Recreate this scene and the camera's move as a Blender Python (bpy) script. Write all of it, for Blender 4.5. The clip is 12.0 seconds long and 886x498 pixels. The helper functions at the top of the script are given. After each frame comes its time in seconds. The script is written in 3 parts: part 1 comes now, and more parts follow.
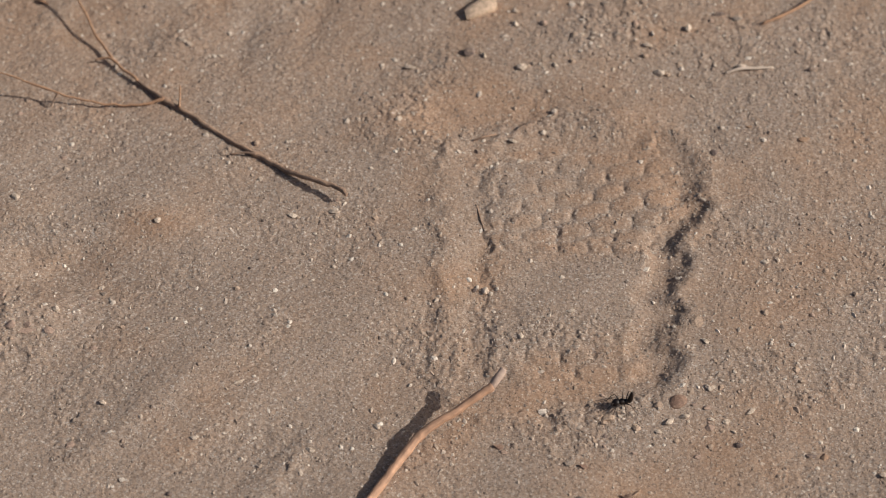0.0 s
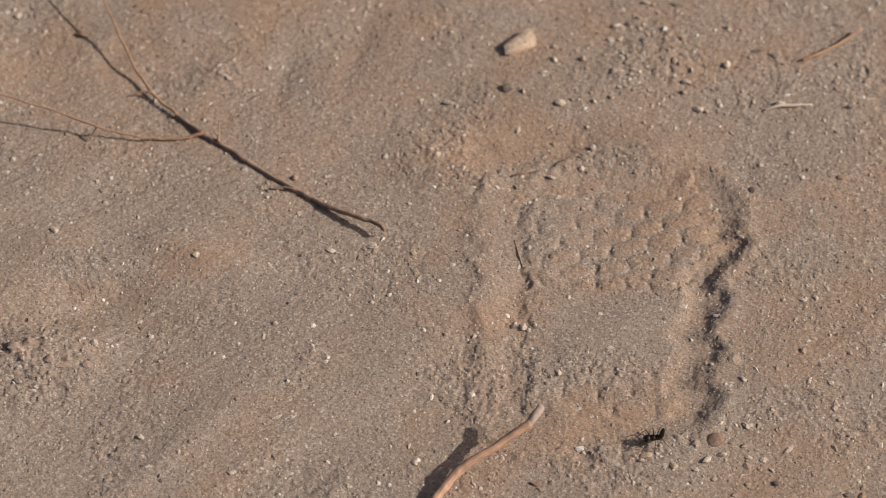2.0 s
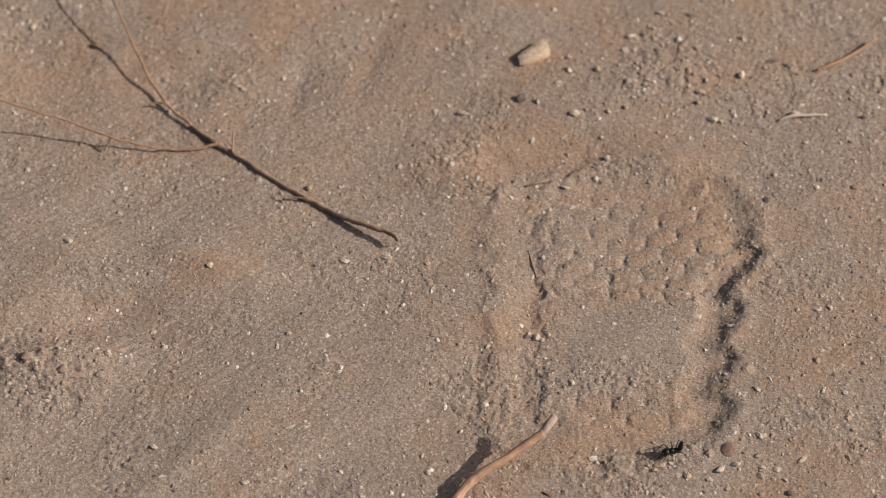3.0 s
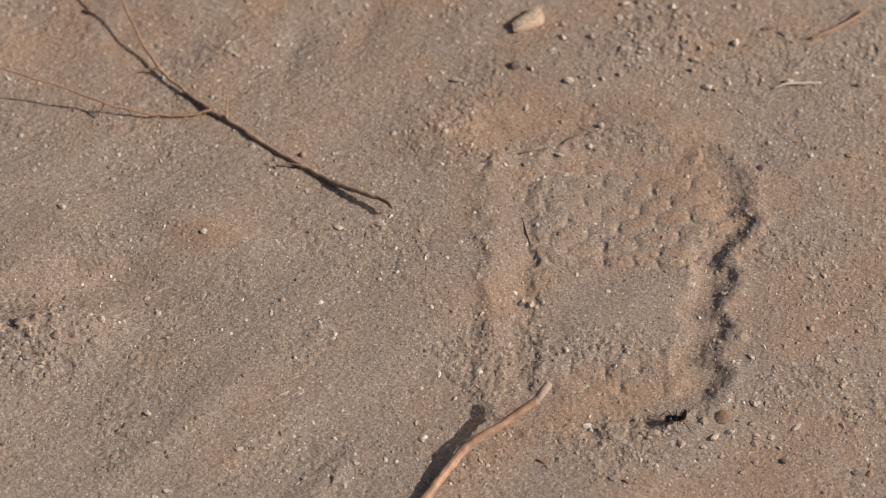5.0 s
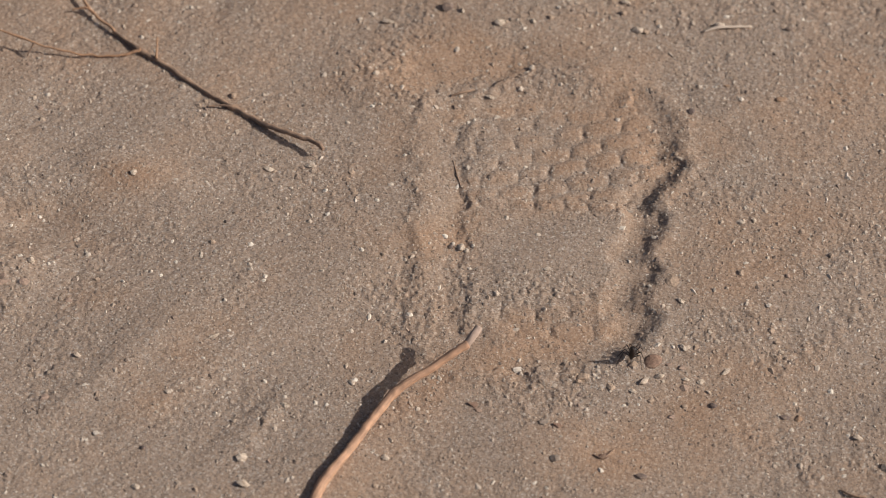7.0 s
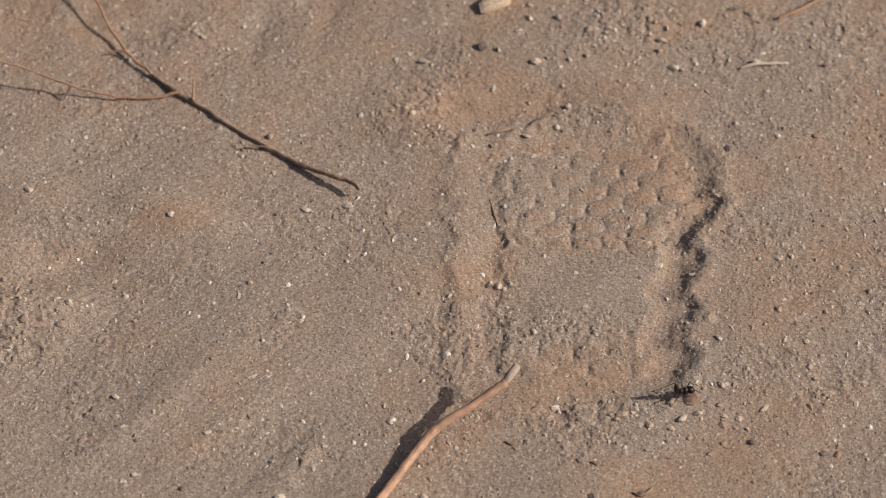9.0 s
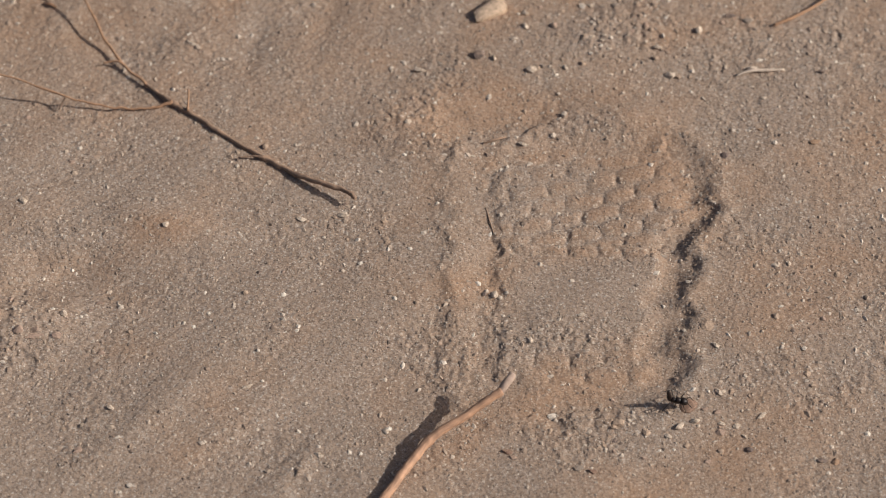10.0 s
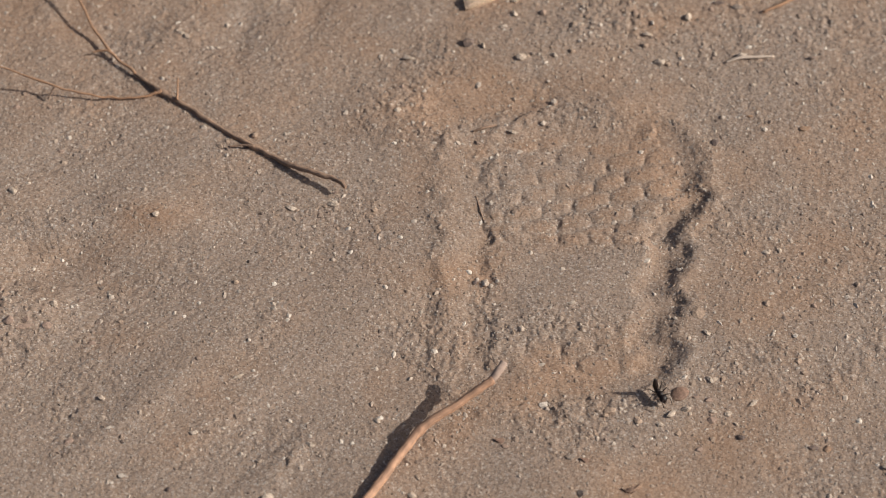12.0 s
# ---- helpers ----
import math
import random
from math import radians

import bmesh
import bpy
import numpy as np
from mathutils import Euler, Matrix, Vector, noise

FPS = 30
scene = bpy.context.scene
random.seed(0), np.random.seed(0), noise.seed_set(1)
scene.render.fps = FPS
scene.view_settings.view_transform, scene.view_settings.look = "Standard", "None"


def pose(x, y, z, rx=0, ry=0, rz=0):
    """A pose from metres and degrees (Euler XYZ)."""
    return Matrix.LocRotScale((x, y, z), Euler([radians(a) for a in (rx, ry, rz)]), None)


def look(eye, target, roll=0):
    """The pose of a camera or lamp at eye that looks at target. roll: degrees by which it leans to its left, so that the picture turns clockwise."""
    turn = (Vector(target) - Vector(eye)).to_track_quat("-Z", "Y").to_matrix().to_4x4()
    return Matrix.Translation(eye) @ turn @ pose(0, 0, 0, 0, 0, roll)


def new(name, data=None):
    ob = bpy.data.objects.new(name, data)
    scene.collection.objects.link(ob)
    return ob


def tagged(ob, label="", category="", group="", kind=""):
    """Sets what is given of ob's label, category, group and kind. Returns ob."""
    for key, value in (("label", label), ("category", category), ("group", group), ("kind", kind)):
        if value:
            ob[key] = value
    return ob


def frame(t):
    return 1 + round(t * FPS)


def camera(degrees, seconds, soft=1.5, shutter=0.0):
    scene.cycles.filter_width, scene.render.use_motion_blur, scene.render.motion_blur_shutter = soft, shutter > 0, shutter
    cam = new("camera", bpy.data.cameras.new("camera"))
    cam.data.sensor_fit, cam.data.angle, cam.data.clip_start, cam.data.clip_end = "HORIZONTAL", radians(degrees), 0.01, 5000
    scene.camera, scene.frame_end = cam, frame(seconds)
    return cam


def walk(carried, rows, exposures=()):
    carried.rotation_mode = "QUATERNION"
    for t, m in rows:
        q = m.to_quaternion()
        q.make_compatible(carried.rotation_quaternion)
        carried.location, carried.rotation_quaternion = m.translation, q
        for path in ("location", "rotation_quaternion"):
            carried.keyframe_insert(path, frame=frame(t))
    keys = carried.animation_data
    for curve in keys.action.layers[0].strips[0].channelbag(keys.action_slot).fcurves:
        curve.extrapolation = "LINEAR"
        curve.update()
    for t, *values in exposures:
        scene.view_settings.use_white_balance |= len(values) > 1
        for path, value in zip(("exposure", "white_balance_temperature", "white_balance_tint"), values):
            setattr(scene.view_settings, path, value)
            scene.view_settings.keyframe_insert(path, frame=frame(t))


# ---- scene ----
import functools

SECONDS = 12.0
PATH = [
    (0.0, pose(0.0013, -0.9703, 1.1454, 39.5724, -0.3555, -0.7042)),
    (0.5, pose(-0.0011, -0.9622, 1.1514, 39.2484, -0.3778, -0.7034)),
    (1.0, pose(0.0002, -0.9602, 1.1537, 39.4527, -0.1778, -0.4014)),
    (1.5, pose(0.0004, -0.9641, 1.1492, 39.8260, -0.1092, -0.1662)),
    (2.0, pose(-0.0014, -0.9659, 1.1498, 39.9015, -0.1683, -0.1438)),
    (2.5, pose(-0.0002, -0.9679, 1.1462, 40.1788, 0.0018, -0.0162)),
    (3.0, pose(0.0053, -0.9686, 1.1469, 40.2130, 0.2284, 0.1226)),
    (3.2, pose(0.0053, -0.9686, 1.1469, 40.1667, 0.2379, 0.1817)),
    (4.8, pose(-0.0001, -0.9681, 1.1459, 39.7087, -0.0782, 0.0117)),
    (5.0, pose(-0.0001, -0.9681, 1.1459, 39.6983, -0.1122, 0.0593)),
    (5.5, pose(0.0052, -0.9677, 1.1481, 39.7419, -0.0808, 0.1189)),
    (6.0, pose(0.0062, -0.9692, 1.1460, 39.6115, -0.7930, -0.3513)),
    (6.5, pose(0.0018, -0.9699, 1.1447, 38.8679, -1.1917, -0.4383)),
    (7.0, pose(-0.0060, -0.9621, 1.1500, 38.5141, -1.3323, -0.5526)),
    (7.5, pose(-0.0054, -0.9619, 1.1508, 38.7787, -0.9515, -0.4500)),
    (7.7, pose(-0.0068, -0.9607, 1.1502, 38.7837, -0.8712, -0.4306)),
    (9.3, pose(0.0002, -0.9641, 1.1488, 39.2897, -0.3344, -0.4236)),
    (9.5, pose(0.0002, -0.9641, 1.1488, 39.3261, -0.3224, -0.3512)),
    (10.0, pose(0.0069, -0.9641, 1.1421, 39.5263, -0.0167, -0.5491)),
    (10.5, pose(0.0002, -0.9657, 1.1395, 39.4724, -0.1390, -0.8131)),
    (11.0, pose(0.0078, -0.9633, 1.1407, 39.3537, 0.1506, -0.7157)),
    (11.5, pose(0.0056, -0.9629, 1.1418, 39.3417, 0.0358, -0.8138)),
    (12.0, pose(0.0032, -0.9606, 1.1435, 39.2059, -0.1034, -0.9101)),
]

cam = camera(14.0, SECONDS, soft=0.8)
cam.data.dof.use_dof = True
cam.data.dof.focus_distance = 1.460
cam.data.dof.aperture_fstop = 8.8
walk(cam, PATH)

# ---- daylight: a low sun from the +x side, clear sky ----
SUN_ELEVATION, SUN_TURN = 30.5, -2.0
world = bpy.data.worlds.new("sky")
scene.world = world
world.use_nodes = True
sky = world.node_tree.nodes.new("ShaderNodeTexSky")
sky.sky_type = "NISHITA"
sky.sun_disc = False
sky.air_density, sky.dust_density = 0.8, 4.0
sky.sun_elevation = radians(SUN_ELEVATION)
sky.sun_rotation = radians(90 - SUN_TURN)
background = world.node_tree.nodes["Background"]
background.inputs["Strength"].default_value = 0.060
world.node_tree.links.new(sky.outputs[0], background.inputs["Color"])
sun = new("sun", bpy.data.lights.new("sun", "SUN"))
sun.data.energy, sun.data.angle, sun.data.color = 3.6, radians(0.53), (1.0, 0.968, 0.912)
_e, _a = radians(SUN_ELEVATION), radians(SUN_TURN)
sun.matrix_world = look((3 * math.cos(_e) * math.cos(_a), 3 * math.cos(_e) * math.sin(_a), 3 * math.sin(_e)), (0, 0, 0))
scene.view_settings.exposure = 0.142


# ---- materials ----
def material(name):
    m = bpy.data.materials.new(name)
    m.use_nodes = True
    return m, m.node_tree, m.node_tree.nodes["Principled BSDF"]


def node(tree, kind, **values):
    n = tree.nodes.new(kind)
    for key, value in values.items():
        if key in n.inputs:
            n.inputs[key].default_value = value
    return n


def ramp(tree, fac, stops):
    r = tree.nodes.new("ShaderNodeValToRGB")
    while len(r.color_ramp.elements) < len(stops):
        r.color_ramp.elements.new(0.5)
    for e, (p, c) in zip(r.color_ramp.elements, stops):
        e.position, e.color = p, (*c, 1)
    tree.links.new(fac, r.inputs[0])
    return r.outputs[0]


def blend(tree, fac, a, b, mode="MIX"):
    m = tree.nodes.new("ShaderNodeMix")
    m.data_type, m.blend_type = "RGBA", mode
    for socket, value in ((m.inputs[0], fac), (m.inputs[6], a), (m.inputs[7], b)):
        if hasattr(value, "is_output"):
            tree.links.new(value, socket)
        elif isinstance(value, tuple):
            socket.default_value = (*value, 1)
        else:
            socket.default_value = value
    return m.outputs[2]


def bumped(tree, bsdf, height, strength, distance, below=None):
    b = node(tree, "ShaderNodeBump", Strength=strength, Distance=distance)
    tree.links.new(height, b.inputs["Height"])
    if below:
        tree.links.new(below, b.inputs["Normal"])
    tree.links.new(b.outputs[0], bsdf.inputs["Normal"])
    return b.outputs[0]


GRAIN_STOPS = [(0.0, (0.10, 0.073, 0.058)), (0.07, (0.20, 0.145, 0.11)), (0.16, (0.30, 0.215, 0.155)), (0.40, (0.35, 0.243, 0.168)), (0.60, (0.40, 0.275, 0.19)),
               (0.80, (0.38, 0.292, 0.235)), (0.93, (0.47, 0.375, 0.295)), (1.0, (0.76, 0.67, 0.57))]


def sand_material():
    """Grey-brown gritty sand with fine ochre dust."""
    m, t, bsdf = material("gritty_sand")
    co = t.nodes.new("ShaderNodeTexCoord").outputs["Object"]
    cells = node(t, "ShaderNodeTexVoronoi", Scale=2300.0)
    t.links.new(co, cells.inputs["Vector"])
    pick = node(t, "ShaderNodeSeparateColor")
    t.links.new(cells.outputs["Color"], pick.inputs[0])
    chips = node(t, "ShaderNodeTexVoronoi", Scale=1300.0)
    t.links.new(co, chips.inputs["Vector"])
    pick2 = node(t, "ShaderNodeSeparateColor")
    t.links.new(chips.outputs["Color"], pick2.inputs[0])
    grains = blend(t, 0.45, ramp(t, pick.outputs[0], GRAIN_STOPS), ramp(t, pick2.outputs[0], GRAIN_STOPS))
    coarse = node(t, "ShaderNodeTexNoise", Scale=16.0, Detail=4.0, Roughness=0.6)
    t.links.new(co, coarse.inputs["Vector"])
    dust = t.nodes.new("ShaderNodeAttribute")
    dust.attribute_name = "dust"
    add = t.nodes.new("ShaderNodeMath")
    add.operation = "MULTIPLY_ADD"
    add.inputs[1].default_value = 0.5
    t.links.new(coarse.outputs[0], add.inputs[0])
    t.links.new(dust.outputs["Fac"], add.inputs[2])
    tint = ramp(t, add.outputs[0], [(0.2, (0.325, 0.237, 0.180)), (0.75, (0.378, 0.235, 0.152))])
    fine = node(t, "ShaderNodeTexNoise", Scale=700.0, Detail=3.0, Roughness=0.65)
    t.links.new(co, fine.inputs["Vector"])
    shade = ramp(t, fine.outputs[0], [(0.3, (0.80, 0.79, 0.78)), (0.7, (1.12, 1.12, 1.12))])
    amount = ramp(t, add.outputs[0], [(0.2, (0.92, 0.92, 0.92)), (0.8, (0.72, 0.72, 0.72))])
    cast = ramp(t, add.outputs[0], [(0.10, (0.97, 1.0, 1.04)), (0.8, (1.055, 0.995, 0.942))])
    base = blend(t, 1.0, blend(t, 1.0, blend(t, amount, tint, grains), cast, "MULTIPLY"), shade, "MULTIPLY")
    t.links.new(base, bsdf.inputs["Base Color"])
    bsdf.inputs["Roughness"].default_value = 0.92
    bsdf.inputs["Specular IOR Level"].default_value = 0.25
    first = bumped(t, bsdf, fine.outputs[0], 0.5, 0.0005)
    second = bumped(t, bsdf, cells.outputs["Distance"], -0.7, 0.0005, first)
    lumps = node(t, "ShaderNodeTexVoronoi", Scale=1500.0)
    t.links.new(co, lumps.inputs["Vector"])
    bumped(t, bsdf, lumps.outputs["Distance"], -1.0, 0.0009, second)
    return m


def grain_material(name, stops, roughness):
    m, t, bsdf = material(name)
    geo = t.nodes.new("ShaderNodeNewGeometry")
    base = ramp(t, geo.outputs["Random Per Island"], stops)
    co = t.nodes.new("ShaderNodeTexCoord").outputs["Object"]
    fine = node(t, "ShaderNodeTexNoise", Scale=900.0, Detail=3.0)
    t.links.new(co, fine.inputs["Vector"])
    shade = ramp(t, fine.outputs[0], [(0.3, (0.75, 0.74, 0.73)), (0.7, (1.1, 1.1, 1.1))])
    t.links.new(blend(t, 1.0, base, shade, "MULTIPLY"), bsdf.inputs["Base Color"])
    bsdf.inputs["Roughness"].default_value = roughness
    bumped(t, bsdf, fine.outputs[0], 0.5, 0.0004)
    return m


def stone_material(name, colour, dark, roughness=0.8):
    m, t, bsdf = material(name)
    info = t.nodes.new("ShaderNodeObjectInfo")
    place = t.nodes.new("ShaderNodeNewGeometry").outputs["Position"]
    shift = t.nodes.new("ShaderNodeVectorMath")
    shift.operation = "ADD"
    t.links.new(place, shift.inputs[0])
    t.links.new(info.outputs["Random"], shift.inputs[1])
    co = shift.outputs[0]
    big = node(t, "ShaderNodeTexNoise", Scale=260.0, Detail=5.0, Roughness=0.65)
    fine = node(t, "ShaderNodeTexNoise", Scale=1300.0, Detail=3.0)
    t.links.new(co, big.inputs["Vector"])
    t.links.new(co, fine.inputs["Vector"])
    base = blend(t, ramp(t, big.outputs[0], [(0.35, (0, 0, 0)), (0.7, (1, 1, 1))]), dark, colour)
    film = node(t, "ShaderNodeTexNoise", Scale=700.0, Detail=4.0, Roughness=0.7)
    t.links.new(co, film.inputs["Vector"])
    base = blend(t, ramp(t, film.outputs[0], [(0.48, (0, 0, 0)), (0.62, (0.55, 0.55, 0.55))]), base, (0.37, 0.255, 0.175))
    speck = ramp(t, fine.outputs[0], [(0.3, (0.66, 0.65, 0.64)), (0.65, (1.10, 1.10, 1.10))])
    t.links.new(blend(t, 1.0, base, speck, "MULTIPLY"), bsdf.inputs["Base Color"])
    bsdf.inputs["Roughness"].default_value = roughness
    bumped(t, bsdf, fine.outputs[0], 0.5, 0.0004)
    return m


def bark_material(name, colour, dark, stretch=0.12):
    """Weathered wood, its grain and stains running along the stem (the u of the tube)."""
    m, t, bsdf = material(name)
    uv = t.nodes.new("ShaderNodeTexCoord").outputs["UV"]
    mapping = t.nodes.new("ShaderNodeMapping")
    mapping.inputs["Scale"].default_value = (stretch, 1, 1)
    t.links.new(uv, mapping.inputs["Vector"])
    streak = node(t, "ShaderNodeTexNoise", Scale=1500.0, Detail=4.0, Roughness=0.6)
    t.links.new(mapping.outputs[0], streak.inputs["Vector"])
    patch = node(t, "ShaderNodeTexNoise", Scale=180.0, Detail=3.0)
    t.links.new(uv, patch.inputs["Vector"])
    both = blend(t, 0.5, streak.outputs[0], patch.outputs[0])
    t.links.new(blend(t, ramp(t, both, [(0.4, (0, 0, 0)), (0.6, (1, 1, 1))]), dark, colour), bsdf.inputs["Base Color"])
    bsdf.inputs["Roughness"].default_value = 0.75
    bumped(t, bsdf, streak.outputs[0], 0.6, 0.0004)
    return m


def shell_material(name, colour, roughness):
    m, t, bsdf = material(name)
    co = t.nodes.new("ShaderNodeTexCoord").outputs["Object"]
    n = node(t, "ShaderNodeTexNoise", Scale=2500.0, Detail=3.0)
    t.links.new(co, n.inputs["Vector"])
    t.links.new(ramp(t, n.outputs[0], [(0.3, tuple(0.6 * c for c in colour)), (0.7, colour)]), bsdf.inputs["Base Color"])
    bsdf.inputs["Roughness"].default_value = roughness
    bsdf.inputs["Specular IOR Level"].default_value = 0.4
    bumped(t, bsdf, n.outputs[0], 0.3, 0.0001)
    return m


SAND = sand_material()
GRAINS = grain_material("sand_grain", GRAIN_STOPS, 0.8)
GRIT = grain_material("grit", [(0.0, (0.17, 0.125, 0.10)), (0.15, (0.27, 0.195, 0.145)), (0.45, (0.38, 0.27, 0.19)), (0.7, (0.42, 0.34, 0.27)),
                               (0.9, (0.48, 0.38, 0.295)), (1.0, (0.58, 0.48, 0.39))], 0.75)
CHIPS = grain_material("stone_chip", [(0.0, (0.20, 0.145, 0.115)), (0.12, (0.30, 0.215, 0.16)), (0.30, (0.42, 0.305, 0.22)), (0.6, (0.53, 0.42, 0.33)), (0.85, (0.62, 0.51, 0.41)),
                                      (1.0, (0.76, 0.66, 0.55))], 0.75)
STONE = {
    "pale": stone_material("pale_stone", (0.70, 0.565, 0.445), (0.56, 0.44, 0.335)),
    "white": stone_material("white_stone", (0.80, 0.69, 0.58), (0.68, 0.57, 0.465)),
    "tan": stone_material("tan_stone", (0.52, 0.375, 0.27), (0.42, 0.295, 0.21)),
    "buff": stone_material("buff_stone", (0.74, 0.54, 0.38), (0.60, 0.43, 0.30)),
    "grey": stone_material("grey_stone", (0.40, 0.315, 0.25), (0.30, 0.235, 0.185)),
    "dark": stone_material("dark_stone", (0.22, 0.155, 0.128), (0.14, 0.10, 0.085)),
    "brown": stone_material("brown_stone", (0.30, 0.175, 0.12), (0.22, 0.13, 0.09), 0.75),
    "pink": stone_material("pink_stone", (0.50, 0.345, 0.26), (0.39, 0.265, 0.20)),
    "orange": stone_material("orange_stone", (0.43, 0.27, 0.165), (0.33, 0.20, 0.125)),
}
BARK = bark_material("grey_brown_bark", (0.43, 0.275, 0.18), (0.19, 0.122, 0.085))
PEELED = bark_material("peeled_wood", (0.57, 0.325, 0.20), (0.33, 0.19, 0.12), 0.10)
CUT_WOOD = bark_material("cut_wood", (0.45, 0.325, 0.255), (0.37, 0.26, 0.20), 0.3)
STRAW = bark_material("straw", (0.70, 0.56, 0.445), (0.54, 0.42, 0.325), 0.1)
TENDRIL = bark_material("orange_stalk", (0.48, 0.27, 0.15), (0.34, 0.19, 0.11), 0.1)
BLACK_SHELL = shell_material("black_chitin", (0.018, 0.009, 0.0065), 0.5)
LEG_SHELL = shell_material("dark_leg_chitin", (0.036, 0.019, 0.013), 0.5)


# ---- relief of the ground ----
_perm = np.random.RandomState(7).permutation(256)
_angle = np.random.RandomState(8).uniform(0, 2 * math.pi, 256)


def gradient_noise(x, y, salt=0):
    xi, yi = np.floor(x).astype(np.int64), np.floor(y).astype(np.int64)
    xf, yf = x - xi, y - yi
    u, v = xf * xf * xf * (xf * (xf * 6 - 15) + 10), yf * yf * yf * (yf * (yf * 6 - 15) + 10)

    def corner(i, j):
        a = _angle[_perm[(_perm[(xi + i + salt * 37) & 255] + yi + j) & 255]]
        return np.cos(a) * (xf - i) + np.sin(a) * (yf - j)
    low = corner(0, 0) * (1 - u) + corner(1, 0) * u
    high = corner(0, 1) * (1 - u) + corner(1, 1) * u
    return (low * (1 - v) + high * v) * 1.5


_rand = np.random.RandomState(9).uniform(0, 1, (256, 4))


def domes(x, y, salt=0):
    """Packed round lumps, one in each unit cell, of uneven size and height (0 to 1)."""
    xi, yi = np.floor(x).astype(np.int64), np.floor(y).astype(np.int64)
    top = np.zeros_like(x)
    for i in (-1, 0, 1):
        for j in (-1, 0, 1):
            k = _rand[_perm[(_perm[(xi + i + salt * 37) & 255] + yi + j) & 255]]
            dx, dy = x - (xi + i + 0.15 + 0.7 * k[..., 0]), y - (yi + j + 0.15 + 0.7 * k[..., 1])
            size = 0.38 + 0.5 * k[..., 2]
            high = np.sqrt(np.maximum(0, 1 - (dx * dx + dy * dy) / (size * size))) * (0.35 + 0.65 * k[..., 3])
            top = np.maximum(top, high)
    return top


def step(a, b, x):
    k = np.clip((x - a) / (b - a), 0, 1)
    return k * k * (3 - 2 * k)


def bump(x, y, cx, cy, rx, ry, turn=0.0):
    c, s = math.cos(radians(turn)), math.sin(radians(turn))
    u, v = (x - cx) * c + (y - cy) * s, -(x - cx) * s + (y - cy) * c
    return np.exp(-((u / rx) ** 2 + (v / ry) ** 2))


PRINT_X, PRINT_Y = (0.0680, -0.0347)
PRINT_W, PRINT_L, PRINT_R = 0.0535, 0.0755, 0.030

# loose heaps and hollows of the trodden sand: centre, radii, turn, height
HEAPS = [
    ((0.0949, 0.0472), 0.020, 0.010, 10, 0.0020),
    ((0.0038, 0.0393), 0.022, 0.012, -20, 0.0018),
    ((0.0226, 0.0065), 0.006, 0.030, 0, 0.0005),
    ((0.0230, -0.0507), 0.006, 0.035, 0, 0.0006),
    ((0.0576, -0.0990), 0.030, 0.007, 3, 0.0012),
    ((-0.1589, -0.0595), 0.030, 0.012, 10, 0.0030),
    ((-0.0969, -0.0089), 0.022, 0.010, -15, 0.0028),
    ((-0.1350, -0.0374), 0.028, 0.016, 0, -0.0035),
    ((-0.1704, -0.0270), 0.016, 0.012, 20, 0.0014),
    ((-0.0968, -0.0653), 0.018, 0.012, 38, 0.0006),
    ((0.0718, -0.1463), 0.026, 0.012, 0, 0.0022),
    ((0.1452, -0.0653), 0.025, 0.010, 15, 0.0015),
    ((-0.1110, 0.0961), 0.012, 0.030, -30, -0.0012),
    ((-0.0980, 0.0763), 0.012, 0.025, -30, 0.0010),
    ((-0.1584, 0.0003), 0.020, 0.012, 0, 0.0020),
    ((-0.1786, 0.1162), 0.020, 0.025, 0, -0.002),
    ((0.0550, 0.0900), 0.070, 0.050, 0, 0.0028),
    ((-0.1060, -0.1120), 0.034, 0.0065, 43, 0.0010),
    ((-0.0440, -0.1330), 0.020, 0.0055, 48, 0.0011),
    ((-0.0680, -0.1120), 0.030, 0.0060, 43, 0.0007),
    ((-0.0640, 0.0950), 0.006, 0.022, -12, -0.0008),
    ((-0.0330, 0.1050), 0.006, 0.022, -16, -0.0007),
]

# shallow flat-bottomed scuffs: centre, radii, turn, depth, share of fine powder
HOLLOWS = [
    ((0.0430, 0.0525), 0.031, 0.0125, 14, 0.0017, 0.42),
    ((-0.1668, -0.0448), 0.026, 0.0055, 4, 0.0020, 0.0),
    ((-0.1470, -0.0300), 0.030, 0.0100, 12, 0.0016, 0.1),
    ((0.0625, -0.0825), 0.012, 0.0060, 0, 0.0008, 0.2),
    ((-0.1297, 0.1028), 0.016, 0.0150, 40, 0.0012, 0.2),
    ((0.0842, -0.1404), 0.026, 0.0160, 0, 0.0006, 0.28),
    ((-0.1014, -0.0125), 0.020, 0.0080, -14, 0.0004, 0.22),
    ((0.0207, 0.0601), 0.014, 0.0120, 30, 0.0004, 0.2),
    ((0.1500, -0.0624), 0.024, 0.0090, 8, 0.0004, 0.2),
]


# small torn lips where a crust broke: from, to, height, bow, salt; the drop is on the far side
TORN = [
    ((0.0336, 0.0346), (0.0760, 0.0560), 0.0013, 0.0030, 36),
    ((-0.1840, -0.0580), (-0.1545, -0.0480), 0.0013, 0.0025, 37),
    ((-0.1350, -0.1130), (-0.1150, -0.1000), 0.0006, 0.0020, 38),
    ((-0.0540, -0.1460), (-0.0380, -0.1270), 0.0007, 0.0020, 39),
    ((0.0330, -0.1075), (0.0760, -0.1060), 0.0009, 0.0010, 41),
    ((0.0780, -0.1050), (0.1035, -0.0985), 0.0012, 0.0010, 42),
    ((0.1095, 0.0390), (0.1140, 0.0240), 0.0012, 0.0010, 40),
]


